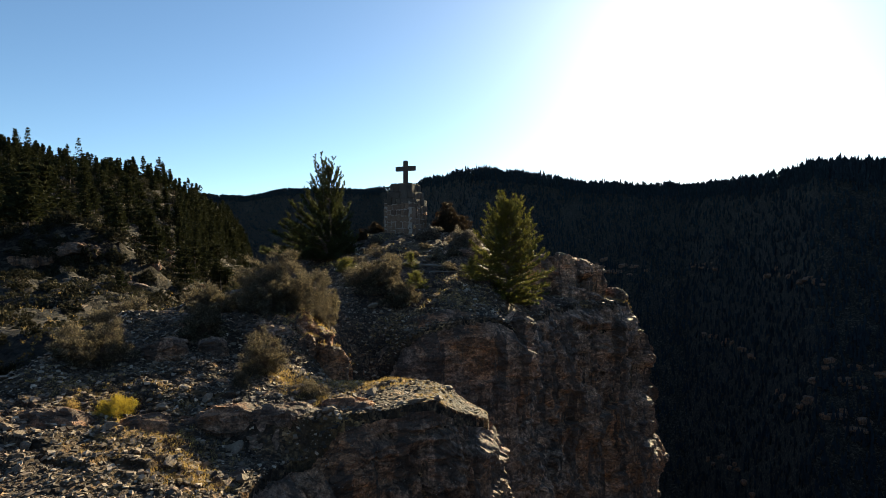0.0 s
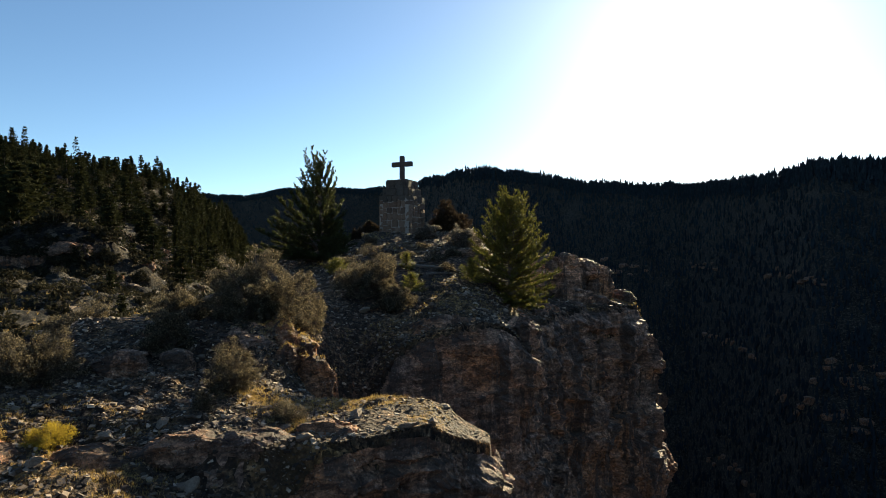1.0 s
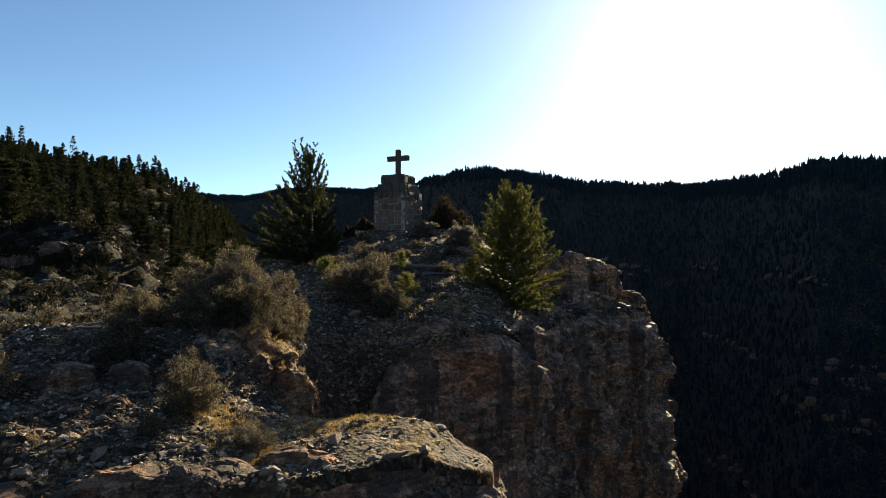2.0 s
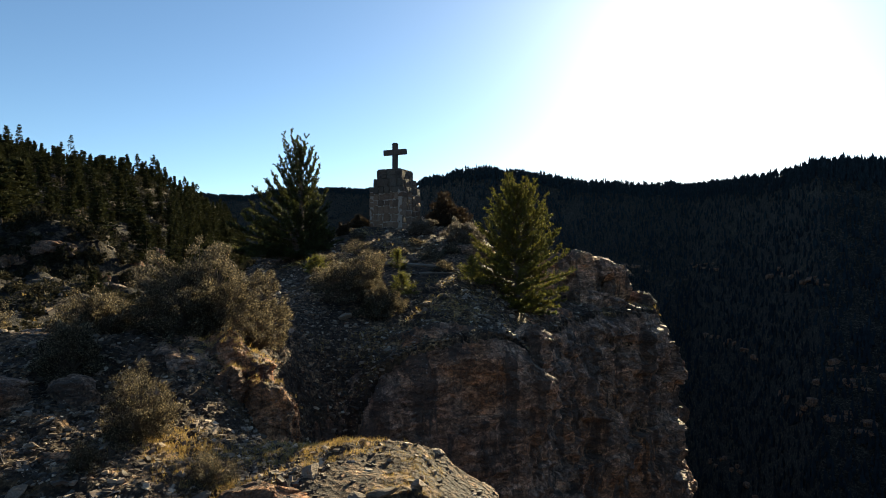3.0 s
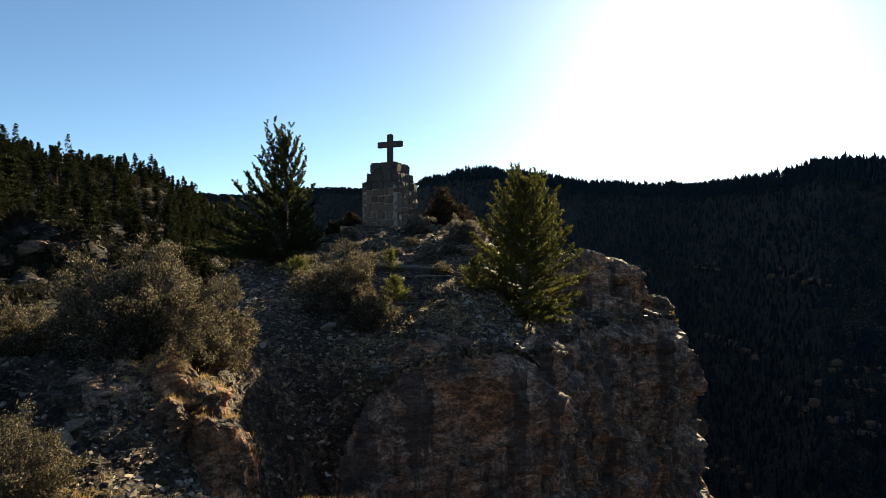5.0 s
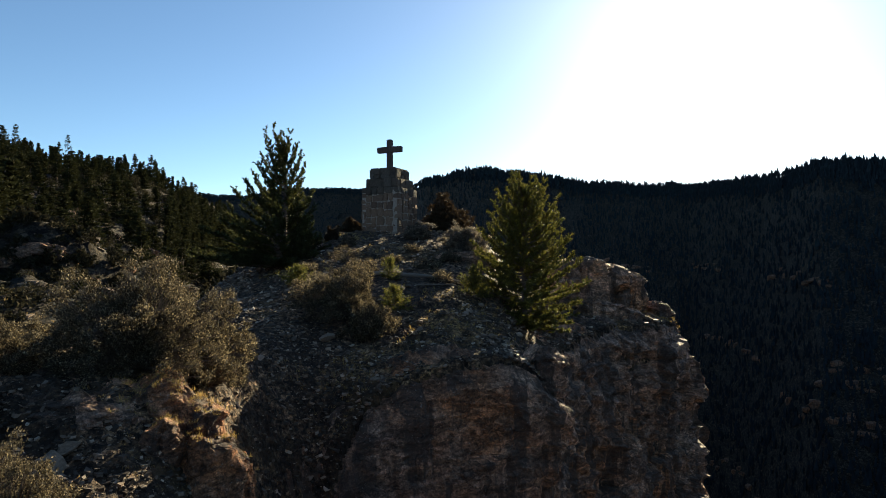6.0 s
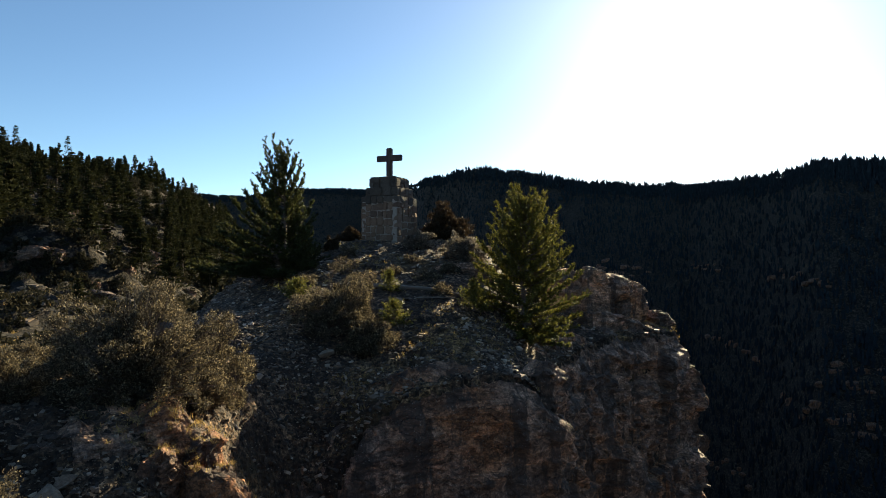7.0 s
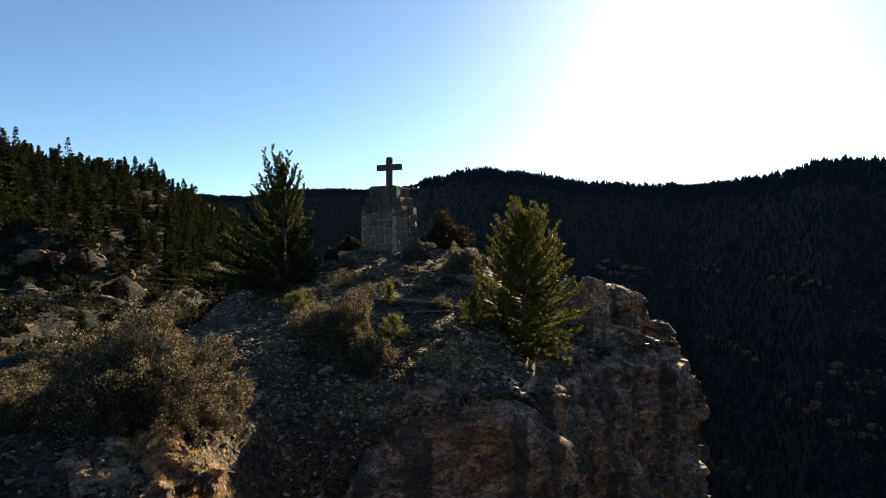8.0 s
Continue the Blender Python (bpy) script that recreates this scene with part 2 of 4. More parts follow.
def value_noise(x, y, z, seed=0):
    x, y, z = np.broadcast_arrays(np.asarray(x, float), np.asarray(y, float), np.asarray(z, float))
    i, j, k = (np.floor(a).astype(np.int64) for a in (x, y, z))
    u, v, w = (a - b for a, b in ((x, i), (y, j), (z, k)))
    u, v, w = (a * a * (3 - 2 * a) for a in (u, v, w))
    out = 0.0
    for a in (0, 1):
        for b in (0, 1):
            for c in (0, 1):
                out = out + lattice(i + a, j + b, k + c, seed) * (u if a else 1 - u) * (v if b else 1 - v) * (w if c else 1 - w)
    return out * 2 - 1


def fbm(x, y, z, octaves=4, seed=0):
    out, amp, f = 0.0, 0.5, 1.0
    for o in range(octaves):
        out = out + amp * value_noise(np.asarray(x) * f, np.asarray(y) * f, np.asarray(z) * f, seed + o)
        amp, f = amp * 0.5, f * 2.03
    return out


def step(a, b, x):
    t = np.clip((np.asarray(x, float) - a) / (b - a), 0, 1)
    return t * t * (3 - 2 * t)


def bell(x, y, cx, cy, rx, ry):
    return np.exp(-((x - cx) / rx) ** 2 - ((y - cy) / ry) ** 2)


def unit(v):
    return v / (np.linalg.norm(v, axis=-1, keepdims=True) + 1e-9)


def broken(s, z, wide, high, seed):
    """Blocks of bedded rock, each standing out by its own amount (-0.5 to 0.5)."""
    w = fbm(s * 0.5 / wide, z * 0.5 / high, seed, 3, seed)
    b = np.floor(z / high + 0.8 * w).astype(np.int64)
    a = np.floor(s / wide + 7 * lattice(b, 0, 0, seed) + 0.7 * fbm(z / high * 0.6, s / wide * 0.7, seed, 2, seed + 5)).astype(np.int64)
    return lattice(a, b, 0, seed + 9) - 0.5


# ---- lie of the land ----
RIM = np.array([(-4.5, -400), (-3.3, -10), (-3.05, 2), (-3.0, 6.5), (-3.0, 8.6), (-2.75, 10.3), (-1.3, 11.15), (0.0, 11.7), (1.0, 12.5), (1.4, 13.3),
                (0.9, 14.2), (-0.6, 14.7), (-1.9, 15.2), (-2.3, 16.2), (-2.1, 17.8), (-1.7, 19.2), (-0.7, 19.75), (0.8, 20.3), (2.2, 20.9), (3.05, 21.5), (3.3, 22.3),
                (3.3, 23.6), (4.0, 25.0), (5.4, 26.9), (7.0, 28.6), (9.0, 29.9), (10.3, 31.2), (11.2, 33.2), (12.7, 36), (14.4, 39.5), (13.0, 44), (9, 50),
                (0, 56), (-12, 66), (-26, 92), (-45, 150), (-80, 260), (-125, 430), (-300, 900)], float)
leg = np.concatenate([[0], np.cumsum(np.hypot(*np.diff(RIM, axis=0).T))])


def rim_at(s):
    """The edge of the cliff in plan, its corners rounded off."""
    out = 0
    for d, w in ((-0.7, 0.2), (-0.35, 0.2), (0, 0.2), (0.35, 0.2), (0.7, 0.2)):
        out = out + w * np.stack([np.interp(s + d, leg, RIM[:, 0]), np.interp(s + d, leg, RIM[:, 1])], -1)
    return out


S_NEAR = np.interp(2, RIM[:31, 1][:4], leg[:4])
S_FAR = leg[31]
EDGE = np.concatenate([RIM[:3], rim_at(np.arange(S_NEAR + 0.5, S_FAR, 0.6)), RIM[32:], [(-4000, 4000), (-4000, -400)]])


def rim_distance(x, y):
    """Metres outside the cliff's edge (negative: on the plateau)."""
    best, inside = np.full(x.shape, 1e18), np.zeros(x.shape, bool)
    for (ax, ay), (bx, by) in zip(EDGE, np.roll(EDGE, -1, axis=0)):
        ex, ey = bx - ax, by - ay
        t = np.clip(((x - ax) * ex + (y - ay) * ey) / (ex * ex + ey * ey), 0, 1)
        best = np.minimum(best, (x - ax - t * ex) ** 2 + (y - ay - t * ey) ** 2)
        cross = (ay > y) != (by > y)
        inside ^= cross & (x < ex * (y - ay) / (ey if ey else 1e-9) + ax)
    d = np.sqrt(best)
    return np.where(inside, -d, d)


def plateau(x, y):
    """Height of the ground on the plateau, without its stones."""
    x, y = np.asarray(x, float), np.asarray(y, float)
    west = np.interp(y, (0, 8, 11, 13.8, 15.0, 18, 21, 24, 28, 32, 36, 50, 70), (-1.6, -1.05, -0.9, -0.55, 0.25, 0.1, 0.1, 0.9, 1.9, 2.85, 2.9, 0.5, -3))
    east = np.interp(y, (0, 8, 11, 13, 15, 19.5, 21.5, 25, 28, 32, 36, 50, 70), (-1.6, -1.1, -1.15, -1.1, -1.2, -0.75, -0.15, 1.05, 1.95, 2.85, 2.9, 0.5, -3))
    k = step(-4.2, -2.6, x)
    z = west * (1 - k) + east * k
    z = z + 0.14 * np.clip(-x - 4.5, 0, 3.5) * step(16, 13, y)                      # the bench rises to the west
    z = z - 0.6 * np.clip(x + 0.15, 0, 3) * step(17, 15, y)                          # tip of the near spur
    z = z - 0.24 * np.clip(x - 0.5, 0, 14) * step(20, 23, y)
    z = z - 3.6 * bell(x, y, -2.1, 17.3, 1.15, 1.7)                                 # gully
    z = z - 1.3 * step(1.9, 3.7, x) * step(21.0, 23.5, y)                              # broken ground below the tan outcrop
    z = z - (0.16 + 0.5 * step(-5.2, -2.9, x)) * step(10.8, 10.2, y + 0.5 * fbm(x * 0.9, 0, 0, 3, 12))   # riser across the bench
    z = z - 1.3 * step(13.55, 15.2, y) * step(19.0, 17.0, y) * step(-2.9, -1.9, x)             # far side of the near spur
    low = np.clip(-x - 7.5, 0, 60)
    deep = np.clip(-x - 8.3, 0, 60)
    z = z - np.minimum(1.15 * deep, 16.0) * step(8, 13, y) * step(44, 26, y) - np.minimum(0.2 * low, 4.0) * step(27, 42, y)                             # hollow west of the spur
    z = z - 5.0 * step(33.5, 36.5, y) * step(6, 11, x)
    z = z - 0.36 * np.clip(-x - 4.2, 0, 4) * step(22, 26, y)
    near = step(60, 34, np.hypot(x + 3, y - 18))
    hill = hillside(x, y)
    z = z * near + hill * (1 - near)
    z = z - 0.8 * bell(x, y, 3.1, 21.9, 1.0, 1.3)                                               # the rib falls away to its end
    z = z - 1.3 * np.clip(x - 10.0, 0, 2.2) * step(27, 29, y)                                    # rounded brow of the buttress
    stony = step(-0.15, 0.2, fbm(x * 0.4, y * 0.4, 0, 3, 18)) * near
    z = z + stony * (0.16 * broken(x + 0.25 * y, y, 0.9, 0.42, 63) + 0.09 * broken(x - 0.2 * y, y, 0.34, 0.2, 64))   # low ledges of bedrock
    return z + 0.10 * fbm(x * 0.9, y * 0.9, 0, 4, 3) + 0.06 * fbm(x * 4, y * 4, 0, 3, 9)


def hillside(x, y):
    """The wooded slope to the west."""
    u = -0.5 * x + 0.87 * y
    z = np.interp(u, (40, 93, 97.5, 160, 230, 290, 400, 470, 900), (-10, -7, 0.5, 7, 17, 29, 36, 35, 50))
    z = z + 5.5 * np.exp(-((0.87 * x + 0.5 * y + 6) / 14) ** 2) * step(35, 48, y) * step(130, 90, y)
    z = z + 0.10 * np.clip(-x - 110, 0, 90) - 14 * step(-230, -130, x) * step(250, 370, y)
    z = z + 2.2 * np.abs(fbm(x * 0.11, y * 0.11, 0, 4, 29)) * step(30, 60, y) + 0.7 * fbm(x * 0.5, y * 0.5, 0, 3, 27)
    z = z + step(45, 80, u) * (0.8 * broken(x + 0.3 * y, y, 9, 4.5, 65) + 0.5 * broken(x, y, 4, 2.2, 66) + 0.8 * fbm(x * 0.4, y * 0.4, 0, 3, 67))    # ledges across the slope
    return z + 3.5 * fbm(x * 0.03, y * 0.03, 0, 5, 21) + 1.2 * fbm(x * 0.12, y * 0.12, 0, 4, 25)


def canyon(x, y):
    """The gorge and its far side: crest lines in the distance, steep wooded walls below them."""
    r = np.hypot(x, y)
    a = np.degrees(np.arctan2(x, y))
    crest = -0.0015 + np.interp(a, (-60, -19, -15, -10, -5.3, -2.4, 1.4, 4, 9.3, 14, 20, 23, 26.5, 29, 31, 33, 38, 60),
                      (0.1, 0.086, 0.103, 0.105, 0.106, 0.114, 0.131, 0.139, 0.128, 0.113, 0.107, 0.104, 0.104, 0.110, 0.121, 0.131, 0.12, 0.12))
    far = np.interp(a, (-60, -6, -2, 3, 23, 33, 60), (1900, 1900, 1250, 1050, 950, 700, 600))
    top = crest * far * (1 + 0.02 * fbm(a * 0.5, 0, 0, 3, 31))
    wall = top - np.abs(r - far) * np.where(r < far, 0.78, 0.1)
    floor = -60 - 0.5 * np.clip(r - 60, 0, 400)
    z = np.maximum(floor, wall)
    return z + step(100, 300, r) * (12 * fbm(x * 0.008, y * 0.008, 0, 5, 41) + 4 * fbm(a * 0.4, r * 0.004, 0, 3, 45))


def ground_height(x, y):
    x, y = np.atleast_1d(np.asarray(x, float)), np.atleast_1d(np.asarray(y, float))
    d = rim_distance(x, y)
    inner, outer = plateau(x, y), canyon(x, y)
    drop = np.clip((d + 0.1) / 1.2, 0, 1)
    wide = np.clip((np.hypot(x, y) - 55) / 80, 0, 1)
    drop = np.where(wide > 0, step(-1 - 55 * wide, 1.2 + 110 * wide, d), drop)
    return inner * (1 - drop) + np.minimum(outer, np.where(d < 40, inner, 1e9)) * drop


def z_at(x, y):
    return float(ground_height(x, y)[0])


# ---- ground sheet, finer where it is near ----
def build_ground():
    r = np.concatenate([[0.02, 1.0, 2.0], np.geomspace(3, 7, 20)[:-1], np.geomspace(7, 34, 300)[:-1], np.geomspace(34, 260, 170)[:-1], np.geomspace(260, 600, 40)[:-1], np.linspace(600, 1300, 110)[:-1], np.geomspace(1300, 1850, 14)[:-1], np.linspace(1850, 1950, 14)[:-1], np.geomspace(1950, 4600, 12)])
    a = np.radians(np.concatenate([np.linspace(-180, -48, 20)[:-1], np.linspace(-48, 44, 350), np.linspace(44, 180, 20)[1:-1]]))
    R, A = np.meshgrid(r, a, indexing="ij")
    x, y = R * np.sin(A), 2.0 + R * np.cos(A)
    z = ground_height(x.ravel(), y.ravel()).reshape(x.shape)
    nr, na = x.shape
    i, j = np.meshgrid(np.arange(nr - 1), np.arange(na), indexing="ij")
    k = (j + 1) % na
    f = np.stack([i * na + j, i * na + k, (i + 1) * na + k, (i + 1) * na + j], -1).reshape(-1, 4)
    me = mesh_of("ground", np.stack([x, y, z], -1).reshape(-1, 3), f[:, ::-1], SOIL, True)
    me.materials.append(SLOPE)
    # far slopes, plus the hollow, where the darker colour stands in for shade
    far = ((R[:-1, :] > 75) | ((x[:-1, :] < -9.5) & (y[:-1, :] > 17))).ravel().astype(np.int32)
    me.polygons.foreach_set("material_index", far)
    tagged(new("ground", me), "stony dark slope of a limestone plateau above a wooded canyon", "ground", kind="structure")


build_ground()


def build_cliff():
    """The rock face along the edge: a lip of bedrock on top, bedding ledges, flutes and hollows below."""
    s = np.arange(S_NEAR, S_FAR, 0.09)
    p = rim_at(s)
    t = np.gradient(p, axis=0)
    t /= np.linalg.norm(t, axis=1)[:, None]
    for _ in range(6):
        t = (np.roll(t, 3, 0) + t + np.roll(t, -3, 0)) / 3
    t[:12], t[-12:] = t[12], t[-13]
    out = np.stack([t[:, 1], -t[:, 0]], -1)
    down = np.concatenate([np.linspace(0, 13, 176), 13 + np.geomspace(0.12, 47, 34)])
    inset = np.linspace(-1.0, 0, 24)[:-1]
    spur = step(10.6, 11.2, p[:, 1]) * step(15.2, 14.6, p[:, 1]) * step(-2.2, -1.2, p[:, 0])
    lip = 1.1 + 1.3 * spur + 0.7 * step(8.0, 9.5, p[:, 0])                            # how far the bare bedrock reaches back from the edge
    rows = []
    base = plateau(p[:, 0], p[:, 1])
    for o in inset:
        x, y = (p + out * (o * lip)[:, None]).T
        rise = (0.10 - 0.09 * spur) * step(-1.0, -0.6, o) + ((0.22 - 0.12 * spur) * fbm(x * 1.4, y * 1.4, 0, 4, 51) + 0.09 * broken(x + 0.4 * y, y - 0.3 * x, 0.55, 0.4, 57) + 0.08 * broken(x, y, 0.2, 0.16, 58) + 0.10 * fbm(x * 6, y * 6, 0, 3, 59)) * step(-1.0, -0.75, o) * (1 - 0.7 * step(15.0, 15.8, y) * step(19.6, 18.8, y)) * (1 - 0.8 * bell(x, y, 2.7, 21.6, 1.2, 1.6))
        z = plateau(x, y) - 0.12 + rise - 0.25 * step(-0.4, 0, o)
        rows.append(np.stack([x, y, z], -1))
    for h in down:
        z = base - 0.16 - h
        x, y = p.T
        bed = z * 2.3 + 0.5 * fbm(x * 0.3, y * 0.3, z * 0.2, 3, 61)
        layer = lattice(np.floor(bed).astype(np.int64), 0, 0, 5) - 0.5
        soft = step(0.0, 0.25, bed - np.floor(bed)) * step(1.0, 0.85, bed - np.floor(bed))
        flat = step(-2.6, -1.4, x) * step(2.9, 2.3, x) * step(18.5, 19.3, y) * step(23, 22, y)
        rough = 1 - 0.72 * flat
        o = 0.22 + 0.05 * h + 0.12 * np.minimum(h, 3.0) * step(11.0, 10.0, y) + 0.09 * layer * soft * rough
        o = o + (0.65 * broken(s, z, 2.4, 1.5, 3) + 0.30 * broken(s, z, 1.0, 0.42, 13) + 0.14 * broken(s, z, 0.4, 0.17, 23)) * rough * step(0.1, 1.0, h + 0.3)
        o = o + rough * (0.9 * fbm(x * 0.28, y * 0.28, z * 0.22, 4, 71) + 0.30 * fbm(x * 1.1, y * 1.1, z * 0.7, 4, 77)) * step(0, 2.5, h + 0.4)
        o = o + 0.10 * fbm(x * 3.5, y * 3.5, z * 5, 3, 79)
        crack = np.abs(fbm(x * 1.3, y * 1.3, z * 0.12, 3, 83))
        o = o - 0.22 * step(0.05, 0.0, crack) * rough
        o = o - 0.25 * step(0.5, 0.0, h) + (0.42 * np.exp(-((h - 1.9) / 1.0) ** 2) - 0.12 * np.exp(-((h - 4.6) / 1.5) ** 2)) * step(8.5, 10, x)
        q = p + out * o[:, None]
        rows.append(np.stack([q[:, 0], q[:, 1], z + 0.05 * fbm(x * 2, y * 2, z * 2, 2, 91)], -1))
    v = np.stack(rows)
    nr, ns = v.shape[:2]
    i, j = np.meshgrid(np.arange(nr - 1), np.arange(ns - 1), indexing="ij")
    f = np.stack([i * ns + j, i * ns + j + 1, (i + 1) * ns + j + 1, (i + 1) * ns + j], -1).reshape(-1, 4)
    me = mesh_of("cliff", v.reshape(-1, 3), f, CLIFF, False)
    tagged(new("cliff", me), "sheer weathered limestone cliff with dark streaks and rusty breaks", "cliff", kind="structure")


build_cliff()


# ---- monument ----
def rounded_block(seed, mat):
    """A rough hewn stone one unit wide, deep and high, its corners knocked off."""
    rnd = random.Random(seed)
    bm = bmesh.new()
    bmesh.ops.create_cube(bm, size=1.0)
    bmesh.ops.bevel(bm, geom=bm.edges[:], offset=0.10, segments=2, affect="EDGES")
    for v in bm.verts:
        v.co += Vector((rnd.uniform(-1, 1), rnd.uniform(-1, 1), rnd.uniform(-1, 1))) * 0.07
    me = bpy.data.meshes.new("stone")
    bm.to_mesh(me)
    bm.free()
    me.materials.append(mat)
    return me


BLOCKS = [rounded_block(i, STONE) for i in range(8)]
WORN_BLOCKS = [rounded_block(20 + i, WORN_STONE) for i in range(6)]


def box_part(name, size, at, mat, parent, bevel=0.015):
    bm = bmesh.new()
    bmesh.ops.create_cube(bm, size=1.0)
    for v in bm.verts:
        v.co = Vector((v.co.x * size[0], v.co.y * size[1], v.co.z * size[2]))
    bmesh.ops.bevel(bm, geom=bm.edges[:], offset=bevel, segments=2, affect="EDGES")
    me = bpy.data.meshes.new(name)
    bm.to_mesh(me)
    bm.free()
    me.materials.append(mat)
    ob = under(new(name, me), parent)
    ob.location = at
    return ob


def rubble(a0, b0, a1, b1, rnd):
    """Cuts a wall's face into stones of uneven size."""
    w, h = a1 - a0, b1 - b0
    if w <= 0.72 and h <= 0.44 and (w * h < 0.13 or rnd.random() < 0.55):
        return [(a0, b0, a1, b1)]
    if w / h > rnd.uniform(0.55, 1.7) and w > 0.36:
        c = a0 + w * rnd.uniform(0.32, 0.68)
        return rubble(a0, b0, c, b1, rnd) + rubble(c, b0, a1, b1, rnd)
    if h < 0.27:
        return [(a0, b0, a1, b1)]
    c = b0 + h * rnd.uniform(0.38, 0.62)
    return rubble(a0, b0, a1, c, rnd) + rubble(a0, c, a1, b1, rnd)


def build_monument():
    rnd = random.Random(4)
    m = tagged(new("monument"), "stepped rubble-stone pedestal with pale mortar joints on a knoll", "monument")
    m.matrix_world = pose(-2.15, 33.18, 2.62, 0, 0, -24.5)
    z = 0.0
    for side, high in ((1.82, 2.22), (1.56, 0.40), (1.28, 0.42)):
        box_part("core", (side - 0.012, side - 0.012, high - 0.02), (0, 0, z + high / 2 - 0.01), MORTAR if z < 2 else WORN_STONE, m, 0.03)
        for face in range(4):
            turn = Matrix.Rotation(math.pi / 2 * face, 4, "Z")
            half = side / 2 - (0.0 if face % 2 else 0.22)
            for a0, b0, a1, b1 in rubble(-half, z, half, z + high, rnd):
                deep = rnd.uniform(0.25, 0.29)
                ob = under(new("stone", rnd.choice(WORN_BLOCKS if b1 > 2.0 else BLOCKS)), m)
                ob.matrix_basis = turn @ pose((a0 + a1) / 2, -side / 2 + deep / 2 - rnd.uniform(0.015, 0.04), (b0 + b1) / 2, 0, rnd.uniform(-8, 8), rnd.uniform(-3, 3)) @ Matrix.Diagonal((a1 - a0 - 0.004, deep, b1 - b0 - 0.004, 1))
        z += high
    for k in range(9):
        ob = under(new("stone", rnd.choice(WORN_BLOCKS)), m)
        ob.matrix_basis = pose(-0.42 + 0.42 * (k % 3), -0.42 + 0.42 * (k // 3), z + 0.0, 0, 0, rnd.uniform(-8, 8)) @ Matrix.Diagonal((0.40, 0.40, 0.14, 1))
    c = tagged(new("cross"), "dark weathered timber cross standing on the stone pedestal", "cross")
    c.matrix_world = m.matrix_world @ pose(0, 0, z + 0.06)
    box_part("post", (0.25, 0.22, 1.36), (0, 0, 0.68), TIMBER, c, 0.035)
    box_part("arm", (1.24, 0.20, 0.26), (0, 0, 0.90), TIMBER, c, 0.02)


build_monument()


# ---- outcrops and loose stone ----
def outcrop_mesh(sx, sy, sz, seed, mat, nu, nv):
    """A block of bedded rock, half sunk in the ground, with broken ledges."""
    u, v = np.meshgrid(np.linspace(0, 2 * math.pi, nu, endpoint=False), np.linspace(-math.pi / 2, math.pi / 2, nv), indexing="ij")

    def pw(a, e):
        return np.sign(a) * np.abs(a) ** e
    x, y, z = pw(np.cos(v), 0.45) * pw(np.cos(u), 0.6), pw(np.cos(v), 0.45) * pw(np.sin(u), 0.6), pw(np.sin(v), 0.5)
    X, Y, Z = x * sx, y * sy, z * sz
    q = 1.0 / max(1.0, sz)
    bed = Z / (0.14 + 0.1 * sz) + 0.7 * fbm(X * 0.7 * q, Y * 0.7 * q, seed, 3, seed)
    layer = lattice(np.floor(bed).astype(np.int64), seed, 0, 7) - 0.5
    k = 1 + 0.10 * layer + 0.26 * fbm(X * 0.9 * q + seed, Y * 0.9 * q, Z * 0.9 * q, 4, seed + 1) + 0.14 * fbm(X * 3.4 * q, Y * 3.4 * q, Z * 3.2 * q, 4, seed + 2)
    k = k + 0.30 * broken(u * (sx + sy) * 0.5, Z, 0.35 * (sx + sy), 0.42 * sz, seed) + 0.14 * broken(u * (sx + sy) * 0.5, Z, 0.14 * (sx + sy), 0.17 * sz, seed + 31)
    k = k - 0.12 * step(0.06, 0.0, np.abs(fbm(X * 1.6 * q, Y * 1.6 * q, Z * 0.5 * q, 3, seed + 3)))
    up = 1 + 0.3 * fbm(X * 1.2 * q, Y * 1.2 * q, seed, 4, seed + 4) + 0.16 * broken(X, Y, 0.4 * sx, 0.4 * sy, seed + 8)
    V = np.stack([x * k, y * k, z * up], -1).reshape(-1, 3)
    rnd = np.random.default_rng(seed)
    for nrm in unit(rnd.normal(0, 1, (13, 3)) + np.array([0, 0, 0.25])):                    # flat broken faces
        over = np.clip(V @ nrm - rnd.uniform(0.86, 1.15), 0, None)
        V = V - 0.7 * over[:, None] * nrm
    V = V * np.array([sx, sy, sz])
    V = V + 0.17 * min(1.0, sz) * np.stack([fbm(V[:, 0] * 4.5 * q, V[:, 1] * 4.5 * q, V[:, 2] * 7 * q, 3, seed + c) for c in range(3)], -1)
    i, j = np.meshgrid(np.arange(nu), np.arange(nv - 1), indexing="ij")
    n = (i + 1) % nu
    f = np.stack([i * nv + j, n * nv + j, n * nv + j + 1, i * nv + j + 1], -1).reshape(-1, 4)
    return mesh_of("rock_outcrop", V, f, mat, False)


CRAGS = []


def crag_top(x, y):
    """Height of the ground, or of the near rock that stands on it."""
    z = z_at(x, y)
    for v in CRAGS:
        near = v[np.hypot(v[:, 0] - x, v[:, 1] - y) < 0.05]
        if len(near):
            z = max(z, float(near[:, 2].max()))
    return z


def outcrop(x, y, top, sx, sy, sz, turn, seed, label, mat=None):
    ob = new("rock_outcrop", outcrop_mesh(sx, sy, sz, seed, mat or CLIFF, *((100, 60) if y < 34 else (60, 36) if y < 140 else (26, 16))))
    ob.matrix_world = pose(x, y, top - sz, seed * 37 % 17 - 8, seed * 53 % 17 - 8, turn)
    if y < 16.5:
        m = ob.matrix_world
        CRAGS.append(np.array([m @ v.co for v in ob.data.vertices]))
    return tagged(ob, label, "rock outcrop")


TAN = "ledged tan limestone outcrop with hollows at the cliff edge"
